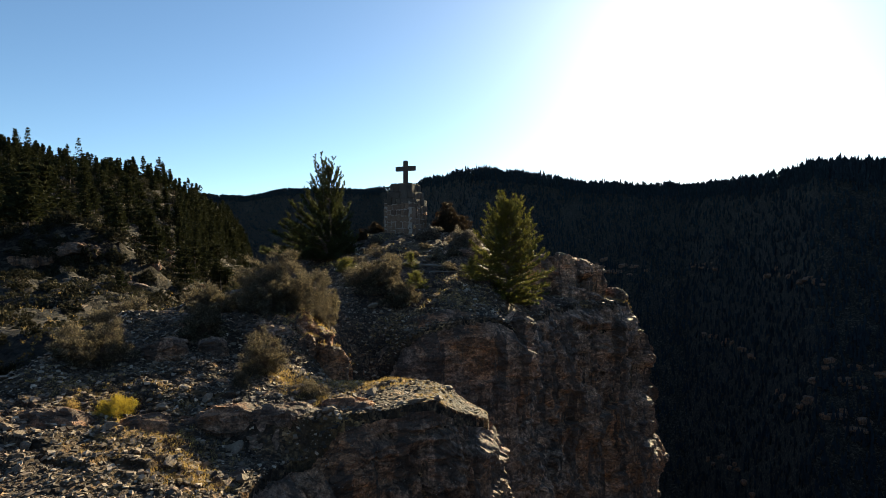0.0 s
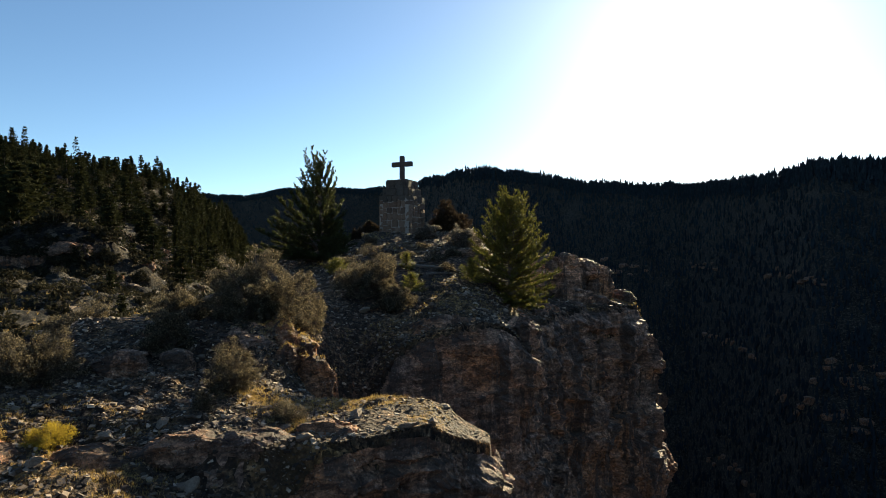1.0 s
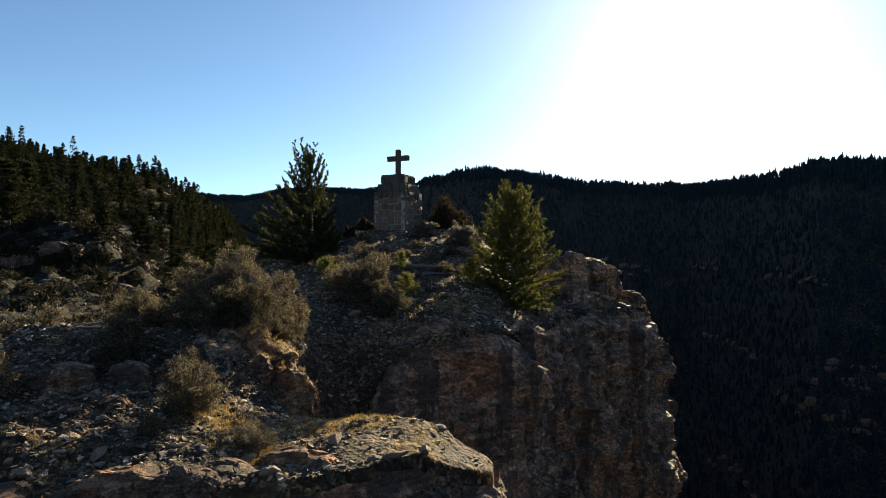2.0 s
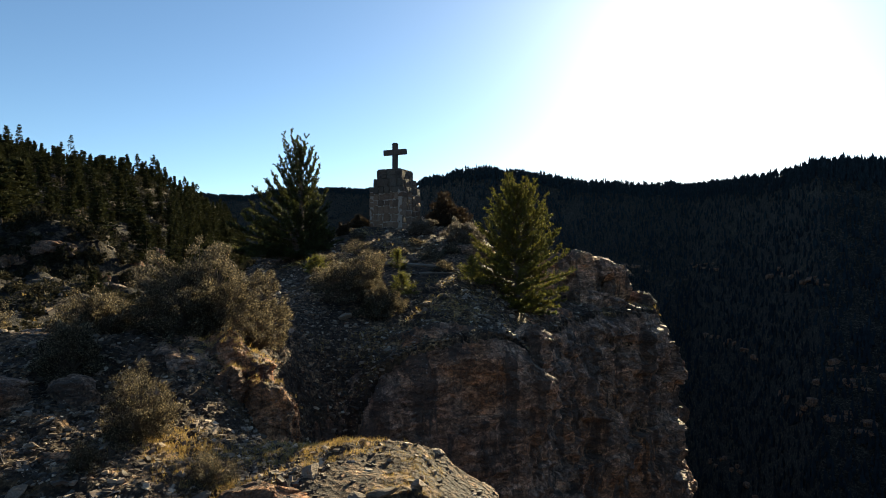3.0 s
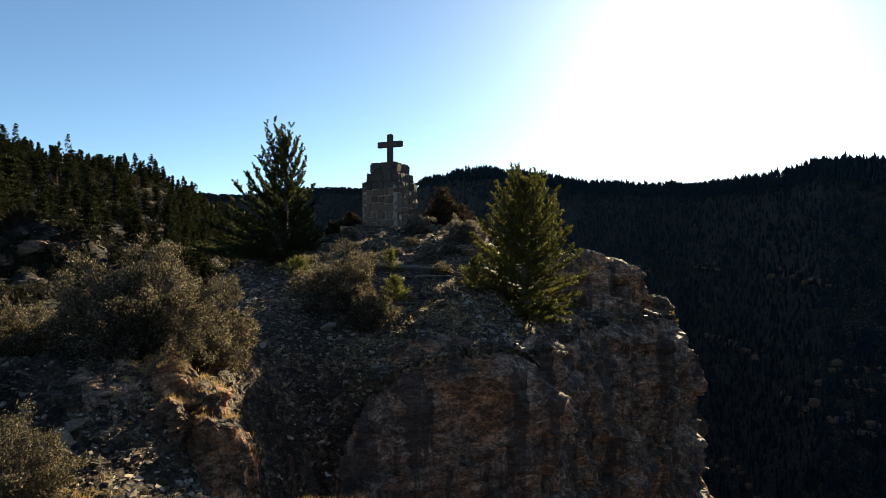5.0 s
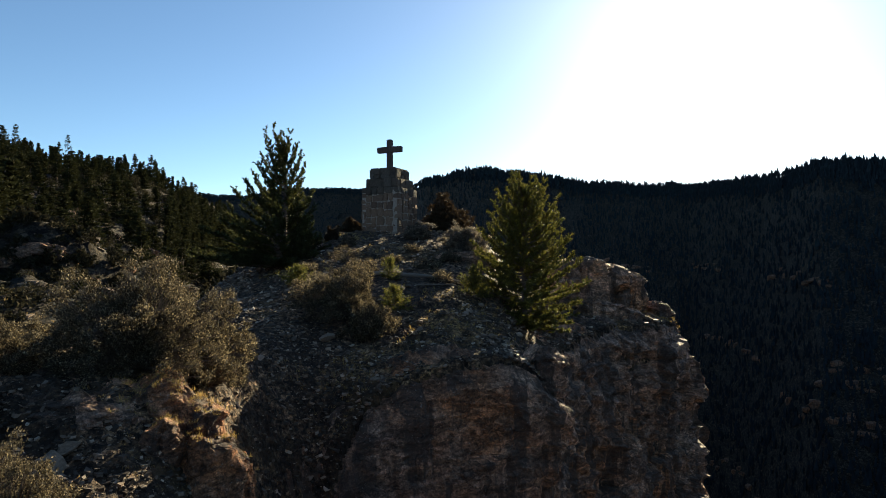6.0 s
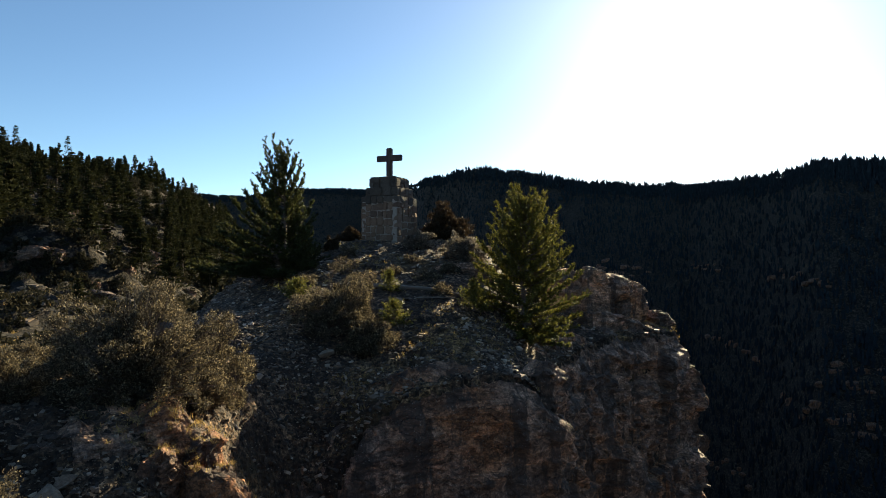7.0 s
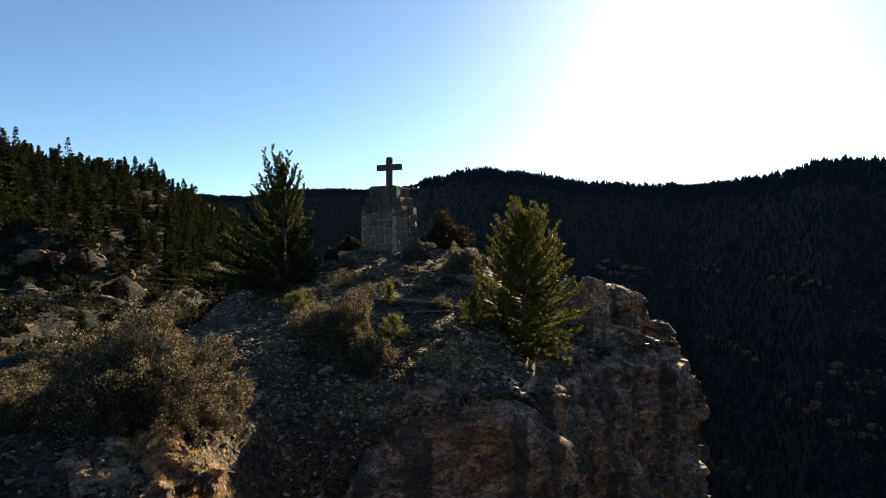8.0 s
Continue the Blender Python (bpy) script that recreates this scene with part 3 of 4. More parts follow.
for bx, by, top, sx, sy, sz, turn, seed in ((5.3, 30.5, 1.80, 0.75, 0.7, 1.3, 10, 3), (6.3, 30.3, 1.72, 0.70, 0.75, 1.25, 35, 71), (7.15, 30.6, 1.55, 0.75, 0.7, 0.62, -15, 72), (7.35, 30.9, 0.95, 0.6, 0.6, 0.95, 25, 73),
                                            (8.05, 31.3, 1.12, 0.55, 0.6, 0.55, 40, 5), (8.3, 31.4, 0.55, 0.45, 0.5, 0.7, 15, 74), (6.3, 29.5, 0.12, 0.9, 0.5, 0.55, 12, 75), (7.6, 30.0, -0.25, 0.7, 0.45, 0.45, 30, 76)):
    outcrop(bx, by, top, sx, sy, sz, turn, seed, TAN, TAN_ROCK)
outcrop(9.5, 32.0, -0.10, 0.55, 0.6, 0.55, 20, 8, "low rounded grey boulder on the grassy cliff terrace")
outcrop(-4.9, 15.15, 0.30, 1.2, 0.65, 0.75, -6, 11, "pale cracked limestone ledge under a large shrub")
outcrop(-3.85, 15.4, 0.24, 0.45, 0.5, 0.7, 20, 13, "rust-coloured broken rock knob catching the sun", RUST)
outcrop(-3.4, 15.5, 0.0, 0.35, 0.4, 0.8, -30, 14, "small rust-coloured broken rock knob", RUST)
outcrop(-3.6, 14.85, -0.22, 0.35, 0.32, 0.6, 60, 16, "small ochre broken rock beside a ledge", RUST)
outcrop(-2.95, 15.0, -0.45, 0.55, 0.45, 0.9, -15, 17, "ochre crumbling rock shelf with dry grass", RUST)
outcrop(-6.3, 15.0, 0.25, 0.9, 0.6, 0.6, 10, 19, "low grey limestone ledge half hidden by shrubs")
outcrop(-6.2, 12.9, 0.02, 0.42, 0.3, 0.32, 25, 61, "pale cracked limestone boulder on the near bench")
outcrop(-5.4, 13.5, -0.05, 0.3, 0.26, 0.28, -35, 62, "pale cracked limestone boulder beside a shrub")
outcrop(2.75, 22.05, -1.75, 0.75, 0.6, 0.9, 50, 23, "fallen stone shelf wedged against the cliff face")
outcrop(2.95, 22.05, -0.42, 0.55, 0.5, 0.7, 30, 24, "broken stone ledge on the cliff corner")
outcrop(0.9, 27.9, 2.05, 1.3, 0.5, 0.45, -8, 29, "low bedrock step below the monument")
for bx, by, bs in ((-3.9, 10.55, 0.42), (-3.2, 10.7, 0.36), (-2.75, 11.2, 0.40), (-5.3, 10.15, 0.45), (-4.55, 10.4, 0.33), (-6.6, 9.75, 0.5), (-1.9, 11.6, 0.42), (-4.6, 12.0, 0.22), (-5.3, 16.9, 0.4)):
    outcrop(bx, by, z_at(bx, by + 0.2) + 0.10, bs * 1.25, bs * 0.7, bs * 0.75, bx * 31 % 30 - 15, 130 + int(by * 10), "layered brown limestone ledge across the stony bench")


def ledge_row(x0, y0, x1, y1, n, size, high, label, seed, mat=None):
    """A broken ledge: blocks of uneven size in a ragged line."""
    rnd = random.Random(seed)
    for k in range(n):
        t = (k + rnd.uniform(0.2, 0.8)) / n
        x, y = x0 + (x1 - x0) * t + rnd.gauss(0, 0.3 * size), y0 + (y1 - y0) * t + rnd.gauss(0, 0.5 * size)
        w = size * rnd.uniform(0.5, 1.25)
        outcrop(x, y, z_at(x, y) + high * rnd.uniform(0.35, 0.9), w, 0.6 * w, high * rnd.uniform(0.8, 1.2), rnd.uniform(-25, 25), seed + k, label, mat)


SLOPE_LEDGE = "weathered limestone ledge at the foot of the wooded slope"
ledge_row(-58, 76.5, -36, 85, 15, 1.5, 0.8, SLOPE_LEDGE, 340)
ledge_row(-47, 88, -33, 93, 7, 1.7, 0.9, SLOPE_LEDGE, 360)
ledge_row(-40, 74, -24, 78, 7, 1.6, 0.7, SLOPE_LEDGE, 370)
ledge_row(-66, 104, -38, 112, 8, 2.2, 1.5, "pale rock outcrop among pines on the slope", 400)
ledge_row(-100, 160, -60, 150, 6, 3.0, 2.0, "pale rock outcrop among pines on the slope", 420)


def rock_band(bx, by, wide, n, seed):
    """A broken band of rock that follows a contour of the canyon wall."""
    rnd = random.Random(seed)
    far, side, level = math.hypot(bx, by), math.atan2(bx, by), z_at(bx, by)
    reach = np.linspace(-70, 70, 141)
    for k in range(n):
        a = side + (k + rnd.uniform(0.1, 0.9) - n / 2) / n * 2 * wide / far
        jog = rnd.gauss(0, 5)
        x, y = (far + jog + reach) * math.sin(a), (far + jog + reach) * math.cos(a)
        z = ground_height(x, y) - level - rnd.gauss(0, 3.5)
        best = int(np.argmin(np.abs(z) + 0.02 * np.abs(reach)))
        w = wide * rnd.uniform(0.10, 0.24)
        outcrop(x[best], y[best], z_at(x[best], y[best]) + rnd.uniform(0.3, 2.2), w, 0.6 * w, 0.10 * wide * rnd.uniform(0.7, 1.3), math.degrees(-a) + rnd.uniform(-15, 15), seed + k, "brown rock band, colour darkened for shade, on the canyon wall", BAND)


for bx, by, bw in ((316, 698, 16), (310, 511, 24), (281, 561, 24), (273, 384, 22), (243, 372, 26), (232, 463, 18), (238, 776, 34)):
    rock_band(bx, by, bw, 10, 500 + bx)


def rock_mesh(seed):
    rnd = random.Random(seed)
    bm = bmesh.new()
    bmesh.ops.create_icosphere(bm, subdivisions=2, radius=1.0)
    for k in range(14):                                                   # flat broken faces
        nrm = Vector((rnd.gauss(0, 1), rnd.gauss(0, 1), rnd.gauss(0, 1))).normalized()
        cut = rnd.uniform(0.38, 0.66)
        for v in bm.verts:
            over = v.co.dot(nrm) - cut
            if over > 0:
                v.co -= nrm * over
    me = bpy.data.meshes.new("rock")
    bm.to_mesh(me)
    bm.free()
    me.materials.append(ROCK)
    return me


ROCKS = [rock_mesh(200 + i) for i in range(7)]


def on_plateau(n, x0, x1, y0, y1, rnd, margin=0.15):
    x, y = rnd.uniform(x0, x1, n), rnd.uniform(y0, y1, n)
    keep = rim_distance(x, y) < -margin
    return x[keep], y[keep]


def build_rocks():
    rnd = np.random.default_rng(5)
    x, y = on_plateau(230, -8.5, 2.0, 7.0, 16.0, rnd)
    x2, y2 = on_plateau(170, -8, 9, 18, 32, rnd)
    x, y = np.concatenate([x, x2]), np.concatenate([y, y2])
    z = ground_height(x, y)
    for k in range(len(x)):
        big = 0.04 + 0.13 * rnd.random() ** 3
        ob = new("rock", ROCKS[k % 7])
        ob.matrix_world = pose(x[k], y[k], z[k] + 0.2 * big, rnd.uniform(-20, 20), rnd.uniform(-20, 20), rnd.uniform(0, 360)) @ Matrix.Diagonal((big * 1.3, big, big * 0.65, 1))
        tagged(ob, "angular grey limestone rock lying on stony soil", "rock", "loose rocks on the slope")
    for bx, by, big in ((-7.0, 9.0, 0.16), (-6.3, 8.7, 0.13), (-2.6, 21.4, 0.22), (-4.4, 13.9, 0.28)):
        ob = new("boulder", ROCKS[int(big * 100) % 7])
        ob.matrix_world = pose(bx, by, z_at(bx, by) + 0.25 * big, 8, -6, bx * 50) @ Matrix.Diagonal((big * 1.25, big, big * 0.8, 1))
        tagged(ob, "pale grey limestone boulder half sunk in stony soil", "boulder")


build_rocks()

CORNERS = np.array([(-1, -1, -1), (1, -1, -1), (1, 1, -1), (-1, 1, -1), (-1, -1, 1), (1, -1, 1), (1, 1, 1), (-1, 1, 1)], float) * 0.5
SIDES = np.array([(4, 5, 6, 7), (0, 1, 5, 4), (1, 2, 6, 5), (2, 3, 7, 6), (3, 0, 4, 7)])


def stone_cloud(x, y, z, size, rnd):
    n = len(x)
    c = CORNERS[None] * np.stack([size * rnd.uniform(0.9, 1.7, n), size * rnd.uniform(0.7, 1.2, n), size * rnd.uniform(0.25, 0.7, n)], -1)[:, None]
    c = c + rnd.normal(0, 0.10, c.shape) * size[:, None, None]
    a, t = rnd.uniform(0, 2 * math.pi, n), rnd.normal(0, 0.35, n)
    cy, sy, ct, st = np.cos(a)[:, None], np.sin(a)[:, None], np.cos(t)[:, None], np.sin(t)[:, None]
    X, Z = c[..., 0] * ct - c[..., 2] * st, c[..., 0] * st + c[..., 2] * ct
    X, Y = X * cy - c[..., 1] * sy, X * sy + c[..., 1] * cy
    v = np.stack([X + x[:, None], Y + y[:, None], Z + z[:, None]], -1).reshape(-1, 3)
    return v, (SIDES[None] + 8 * np.arange(n)[:, None, None]).reshape(-1, 4)


def scree_material():
    m, n, l, b = material("scree_chips", 0.7)
    g = n.new("ShaderNodeNewGeometry")
    f = noise_tex(n, l, g.outputs["Position"], 14, 5, 0.7)
    c = ramp(n, l, g.outputs["Random Per Island"], (0.0, (0.030, 0.021, 0.015)), (0.5, (0.10, 0.073, 0.052)), (0.82, (0.26, 0.19, 0.135)), (1.0, (0.52, 0.41, 0.30)))
    l.new(mix(n, l, 0.5, c, ramp(n, l, f, (0.3, grey(0.5)), (0.7, grey(1.0))), "MULTIPLY"), b.inputs["Base Color"])
    bump(n, l, b, f, 0.6, 0.02)
    return m


def build_scree():
    rnd = np.random.default_rng(11)
    sets = []
    for n, box, lo, hi in ((52000, (-9, 1.6, 6.8, 15), 0.012, 0.075), (30000, (-7, 4.5, 15, 24), 0.016, 0.09), (12000, (-9, 11, 23, 34), 0.03, 0.14), (1200, (-40, -10, 30, 80), 0.08, 0.35)):
        x, y = on_plateau(n, *box, rnd, 0.0)
        keep = fbm(x * 0.6, y * 0.6, 0, 3, 15) + rnd.uniform(-0.25, 0.25, len(x)) > (-0.35 if box[3] == 15 else 0.0)
        keep &= (rnd.random(len(x)) < 0.12) | ~((x > -1.3) & (y > 11.6) & (y < 14.8))
        x, y = x[keep], y[keep]
        sets.append((x, y, lo + (hi - lo) * rnd.random(len(x)) ** 5))
    x, y = on_plateau(900, 1.2, 3.3, 20.4, 22.6, rnd, 0.0)
    sets.append((x, y, 0.03 + 0.09 * rnd.random(len(x)) ** 3))
    x, y = on_plateau(7000, -170, -12, 45, 260, rnd, 2.0)
    keep = (x / y > -0.9) & (fbm(x * 0.06, y * 0.06, 0, 3, 44) > 0.02)
    sets.append((x[keep], y[keep], 0.2 + 0.8 * rnd.random(keep.sum()) ** 4))
    x, y, size = (np.concatenate(a) for a in zip(*sets))
    v, f = stone_cloud(x, y, ground_height(x, y) + 0.1 * size, size, rnd)
    tagged(new("scree", mesh_of("scree", v, f, scree_material())), "loose angular limestone chips strewn over the slope", "scree", kind="stuff")


build_scree()


# ---- plants ----
def blades(base, way, length, width, rnd):
    """Thin pointed blades: one triangle each."""
    side = np.cross(way, rnd.normal(size=way.shape))
    side /= np.linalg.norm(side, axis=1)[:, None] + 1e-9
    w = (width * 0.5)[:, None] * side
    v = np.stack([base - w, base + w, base + way * length[:, None]], 1).reshape(-1, 3)
    return v, np.arange(len(v)).reshape(-1, 3)


def leaves(centre, way, length, width, rnd):
    """Small pointed oval leaves: one lozenge each."""
    side = np.cross(way, rnd.normal(size=way.shape))
    side /= np.linalg.norm(side, axis=1)[:, None] + 1e-9
    w, h = (width * 0.5)[:, None] * side, way * (length * 0.5)[:, None]
    v = np.stack([centre - h, centre + w, centre + h, centre - w], 1).reshape(-1, 3)
    return v, np.arange(len(v)).reshape(-1, 4)


def flakes(centre, way, length, width, rnd):
    """Sprays of far foliage: one triangle each."""
    side = np.cross(way, rnd.normal(size=way.shape))
    side /= np.linalg.norm(side, axis=1)[:, None] + 1e-9
    w, h = (width * 0.7)[:, None] * side, way * (length * 0.6)[:, None]
    v = np.stack([centre - h - w, centre - h + w, centre + h], 1).reshape(-1, 3)
    return v, np.arange(len(v)).reshape(-1, 3)


def tubes(paths, radii, sides=5):
    """Tapered round branches along paths, each an array of points with its radii."""
    V, F, base = [], [], 0
    ring = np.linspace(0, 2 * math.pi, sides, endpoint=False)
    for pts, rad in zip(paths, radii):
        t = np.gradient(pts, axis=0)
        t /= np.linalg.norm(t, axis=1)[:, None] + 1e-9
        ref = np.where(np.abs(t[:, 2:3]) > 0.9, np.array([[1.0, 0, 0]]), np.array([[0, 0, 1.0]]))
        a = np.cross(t, ref)
        a /= np.linalg.norm(a, axis=1)[:, None] + 1e-9
        b = np.cross(t, a)
        V.append((pts[:, None] + rad[:, None, None] * (np.cos(ring)[None, :, None] * a[:, None] + np.sin(ring)[None, :, None] * b[:, None])).reshape(-1, 3))
        n = len(pts)
        i, j = np.meshgrid(np.arange(n - 1), np.arange(sides), indexing="ij")
        k = (j + 1) % sides
        F.append(base + np.stack([i * sides + j, i * sides + k, (i + 1) * sides + k, (i + 1) * sides + j], -1).reshape(-1, 4))
        base += n * sides
    return np.concatenate(V), np.concatenate(F)


def shrub(name, x, y, wide, high, label, mat, seed, clumps=150, per=55, leaf=0.036, sink=0.05, lean=(0, 0), squash=1.0, category="shrub", coarse=False):
    """A many-stemmed shrub: stems, twigs and small leaves in loose clumps with gaps between."""
    rnd = np.random.default_rng(seed)
    clumps, per = (clumps, per) if coarse else (int(clumps * 1.6), int(per * (2.1 if y < 20 else 1.8)))
    way = unit(np.stack([rnd.normal(size=clumps), rnd.normal(size=clumps), np.abs(rnd.normal(size=clumps)) * 1.1 + 0.02], -1))
    lump = 0.80 + 0.42 * value_noise(way[:, 0] * 2.2, way[:, 1] * 2.2, way[:, 2] * 2.2, seed)
    k = (0.45 + 0.55 * rnd.random(clumps) ** 0.5) * lump
    tip = way * k[:, None] * np.array([wide, wide * squash, high]) + np.array([lean[0], lean[1], 0]) * (k * way[:, 2])[:, None]
    paths, radii = [], []
    for c in range(clumps):
        mid = tip[c] * np.array([0.42, 0.42, 0.5]) + rnd.normal(0, 0.05, 3) * wide
        s = np.linspace(0, 1, 5)[:, None]
        start = np.array([rnd.normal(0, 0.05), rnd.normal(0, 0.05), -0.05]) * wide
        paths.append((1 - s) ** 2 * start + 2 * s * (1 - s) * mid + s ** 2 * tip[c])
        radii.append(np.linspace(0.016, 0.003, 5) * (0.6 + wide * 0.4))
    n = clumps * per
    centre = np.repeat(tip, per, 0) + rnd.normal(0, 1, (n, 3)) * np.array([0.052, 0.052, 0.042]) * (0.5 + 0.4 * wide)
    lw = unit(np.repeat(way, per, 0) * 0.7 + rnd.normal(0, 0.6, (n, 3)) + np.array([0, 0, 0.35]))
    size = leaf * rnd.uniform(0.6, 1.3, n)
    ob = tagged(new(name), label, category)
    ob.location = (x, y, z_at(x, y) - sink)
    v, f = tubes(paths[::3] if coarse else paths, radii[::3] if coarse else radii, 3)
    under(new("branchwork", mesh_of("branchwork", v, f, BARK)), ob)
    v, f = (leaves if y < 20 and not coarse else flakes)(centre, lw, size, size * 0.5, rnd)
    under(new("foliage", mesh_of("foliage", v, f, mat)), ob)
    return ob


TANGLE = "low tangle of dry grey-brown brush on the stony knoll"
for k, (bx, by, bw) in enumerate(((-1.5, 27.2, 0.6), (-0.2, 26.6, 0.7), (-3.1, 27.3, 0.75), (0.5, 27.3, 0.55), (-4.2, 26.0, 0.8), (-2.2, 25.9, 0.5), (-0.9, 28.6, 0.5), (0.2, 25.2, 0.6), (-3.4, 29.3, 0.45), (-3.7, 24.2, 0.6))):
    shrub("brush", bx, by, bw, 0.36 + 0.1 * (k % 3), TANGLE, SAGE, 100 + k, 60, 16, 0.034, category="shrub")
SHRUB = "grey-green leafy shrub rimmed with sunlight on stony soil"
shrub("shrub", -4.6, 16.1, 1.45, 2.05, "large spreading grey-green shrub above a pale rock ledge", SAGE, 1, 420, 60)
shrub("shrub", -4.0, 17.3, 0.9, 1.65, "rounded grey-green shrub at the head of a gully", SAGE, 2, 230, 60)
shrub("shrub", -6.3, 15.7, 0.85, 1.05, SHRUB, SAGE, 3, 170, 50)
shrub("shrub", -5.85, 14.1, 0.62, 1.05, SHRUB, SAGE, 4, 130, 50)
shrub("shrub", -7.5, 12.3, 0.95, 1.0, "broad grey-green shrub on the near bench", SAGE, 5, 240, 60, 0.030)
shrub("shrub", -4.0, 12.7, 0.62, 1.0, "upright thin grey-green shrub in dry grass", SAGE, 6, 150, 60, 0.026)
shrub("shrub", -4.1, 11.7, 0.26, 0.45, "small dry grey-brown shrub in straw grass", SAGE, 7, 60, 45, 0.018)
shrub("shrub", -2.75, 12.0, 0.34, 0.42, "small dry grey-brown shrub in straw grass", SAGE, 8, 70, 45, 0.018)
shrub("shrub", -2.6, 22.9, 1.55, 1.80, "dome-shaped grey-green shrub below the knoll", SAGE, 9, 260, 55)
shrub("shrub", -1.6, 21.9, 0.85, 0.90, "low rounded grey-green shrub on scree", SAGE, 10, 150, 50)
shrub("shrub", -0.75, 30.8, 0.72, 0.95, "rounded grey shrub at the foot of the monument", SILVER, 11, 150, 45, 0.045)
shrub("shrub", 1.05, 28.9, 0.95, 1.10, "rounded grey shrub rimmed with sunlight beside a pine", SILVER, 12, 190, 45, 0.045)
shrub("juniper", 0.25, 34.2, 1.8, 1.85, "dark russet-green juniper beside the monument", JUNIPER, 13, 330, 40, 0.07, category="juniper")
shrub("juniper", -3.9, 32.9, 0.62, 0.75, "low dark juniper against the monument's base", JUNIPER, 14, 110, 45, 0.05, category="juniper")
shrub("shrub", -4.3, 30.8, 0.35, 0.6, "small russet shrub on the knoll's crest", JUNIPER, 15, 60, 40, 0.05)
shrub("shrub", -7.3, 17.4, 0.8, 0.9, SHRUB, SAGE, 16, 130, 50)
shrub("shrub", -8.6, 15.6, 0.9, 0.9, SHRUB, SAGE, 17, 130, 50)
shrub("shrub", -5.4, 20.4, 0.7, 0.8, SHRUB, SAGE, 18, 110, 50)
shrub("dry_weed", -6.55, 10.2, 0.17, 0.26, "small bleached dry weed on the near bench", STRAW, 23, 40, 14, 0.02, category="weed")
shrub("rabbitbrush", -5.85, 10.3, 0.36, 0.46, "yellow-flowering rabbitbrush on the near bench", YELLOW, 19, 130, 50, 0.017, category="shrub")


def brushes(tips, ways, per, length, width, rnd):
    """Rounded brush-like shoots: short needles set all round the end of a twig."""
    n = len(tips) * per
    axis = np.repeat(ways, per, 0)
    w = unit(axis * 0.6 + unit(rnd.normal(0, 1, (n, 3))))
    b = np.repeat(tips, per, 0) + axis * (rnd.uniform(-1.7, 0.8, n) * length)[:, None]
    return blades(b, w, length * rnd.uniform(0.7, 1.15, n), width * rnd.uniform(0.7, 1.3, n), rnd)


def pine(x, y, high, profile, label, seed, limbs=70, per=16, needle=0.09, upturn=0.5, gap=0.11, mat=None, sink=0.1, lopsided=(0, 0), trunk=0.10, width=0.014, bunch=1.0):
    """A pine: tapered trunk, limbs that curve upwards, needle tufts along their outer parts. profile: limb length at foot, quarter, half, three quarters, top."""
    rnd = np.random.default_rng(seed)
    s = np.linspace(0, 1, 12)
    stem = np.stack([0.05 * high * 0.3 * np.sin(s * 3 + seed), 0.04 * high * 0.3 * np.sin(s * 4 + 2 * seed), s * high], -1)
    paths, radii, tips, ways = [], [], [], []
    for k in range(limbs):
        h = 0.015 + 0.965 * ((k + rnd.random()) / limbs) ** bunch
        a = k * 2.4 + rnd.normal(0, 0.4)
        long = np.interp(h, (0, 0.25, 0.5, 0.75, 1.0), profile) * rnd.uniform(0.6, 1.15)
        long *= 1 + lopsided[0] * math.cos(a) + lopsided[1] * math.sin(a)
        start = np.array([np.interp(h, s, stem[:, c]) for c in range(3)])
        flat = np.array([math.cos(a), math.sin(a), 0])
        t = np.linspace(0, 1, 7)[:, None]
        rise = upturn * (0.06 + 1.2 * h)
        pts = start + flat * long * (t - 0.25 * rise * t * t) + np.array([0, 0, 1]) * long * (rise * t * t + 0.1 * rise * t) + rnd.normal(0, 0.02, (7, 3)) * long * t
        paths.append(pts)
        radii.append(np.linspace(0.028, 0.006, 7) * (0.35 + 0.5 * long))
        steps = max(3, int(long / gap))
        for q in np.linspace(0.22, 1.0, steps):
            c = np.array([np.interp(q, t[:, 0], pts[:, d]) for d in range(3)])
            along = unit(pts[-1] - pts[3])
            for b in range(3 if q < 0.97 else 2):
                sideways = rnd.normal(0, 1, 3) * np.array([1, 1, 0.55])
                w = unit(along * 0.9 + unit(sideways) * 0.8 + np.array([0, 0, 0.45]))
                tips.append(c + w * rnd.uniform(0.02, 0.24) * min(1.0, 0.4 + long) * (1.25 - q * 0.6))
                ways.append(w)
    paths.append(stem[-4:] * 1.0)
    radii.append(np.full(4, 0.012))
    for q in np.linspace(0.93, 1.0, 6):
        tips.append(np.array([np.interp(q, s, stem[:, c]) for c in range(3)]))
        ways.append(np.array([0, 0, 1.0]))
    ob = tagged(new("pine_tree"), label, "pine tree")
    ob.location = (x, y, z_at(x, y) - sink)
    v, f = tubes([stem], [np.linspace(trunk, 0.012, 12)], 9)
    under(new("trunk", mesh_of("trunk", v, f, BARK, True)), ob)
    for pts, rad in zip(paths, radii):
        v, f = tubes([pts], [rad], 5)
        under(new("limb", mesh_of("limb", v, f, BARK)), ob)
    v, f = brushes(np.array(tips), np.array(ways), per, needle, width, rnd)
    under(new("needles", mesh_of("needles", v, f, mat or PINE)), ob)
    return ob


pine(2.85, 25.0, 4.4, (1.75, 1.8, 1.5, 1.05, 0.42), "bushy sunlit green pine near the cliff edge", 3, 165, 50, 0.075, 0.75, 0.15, bunch=1.15, width=0.021)
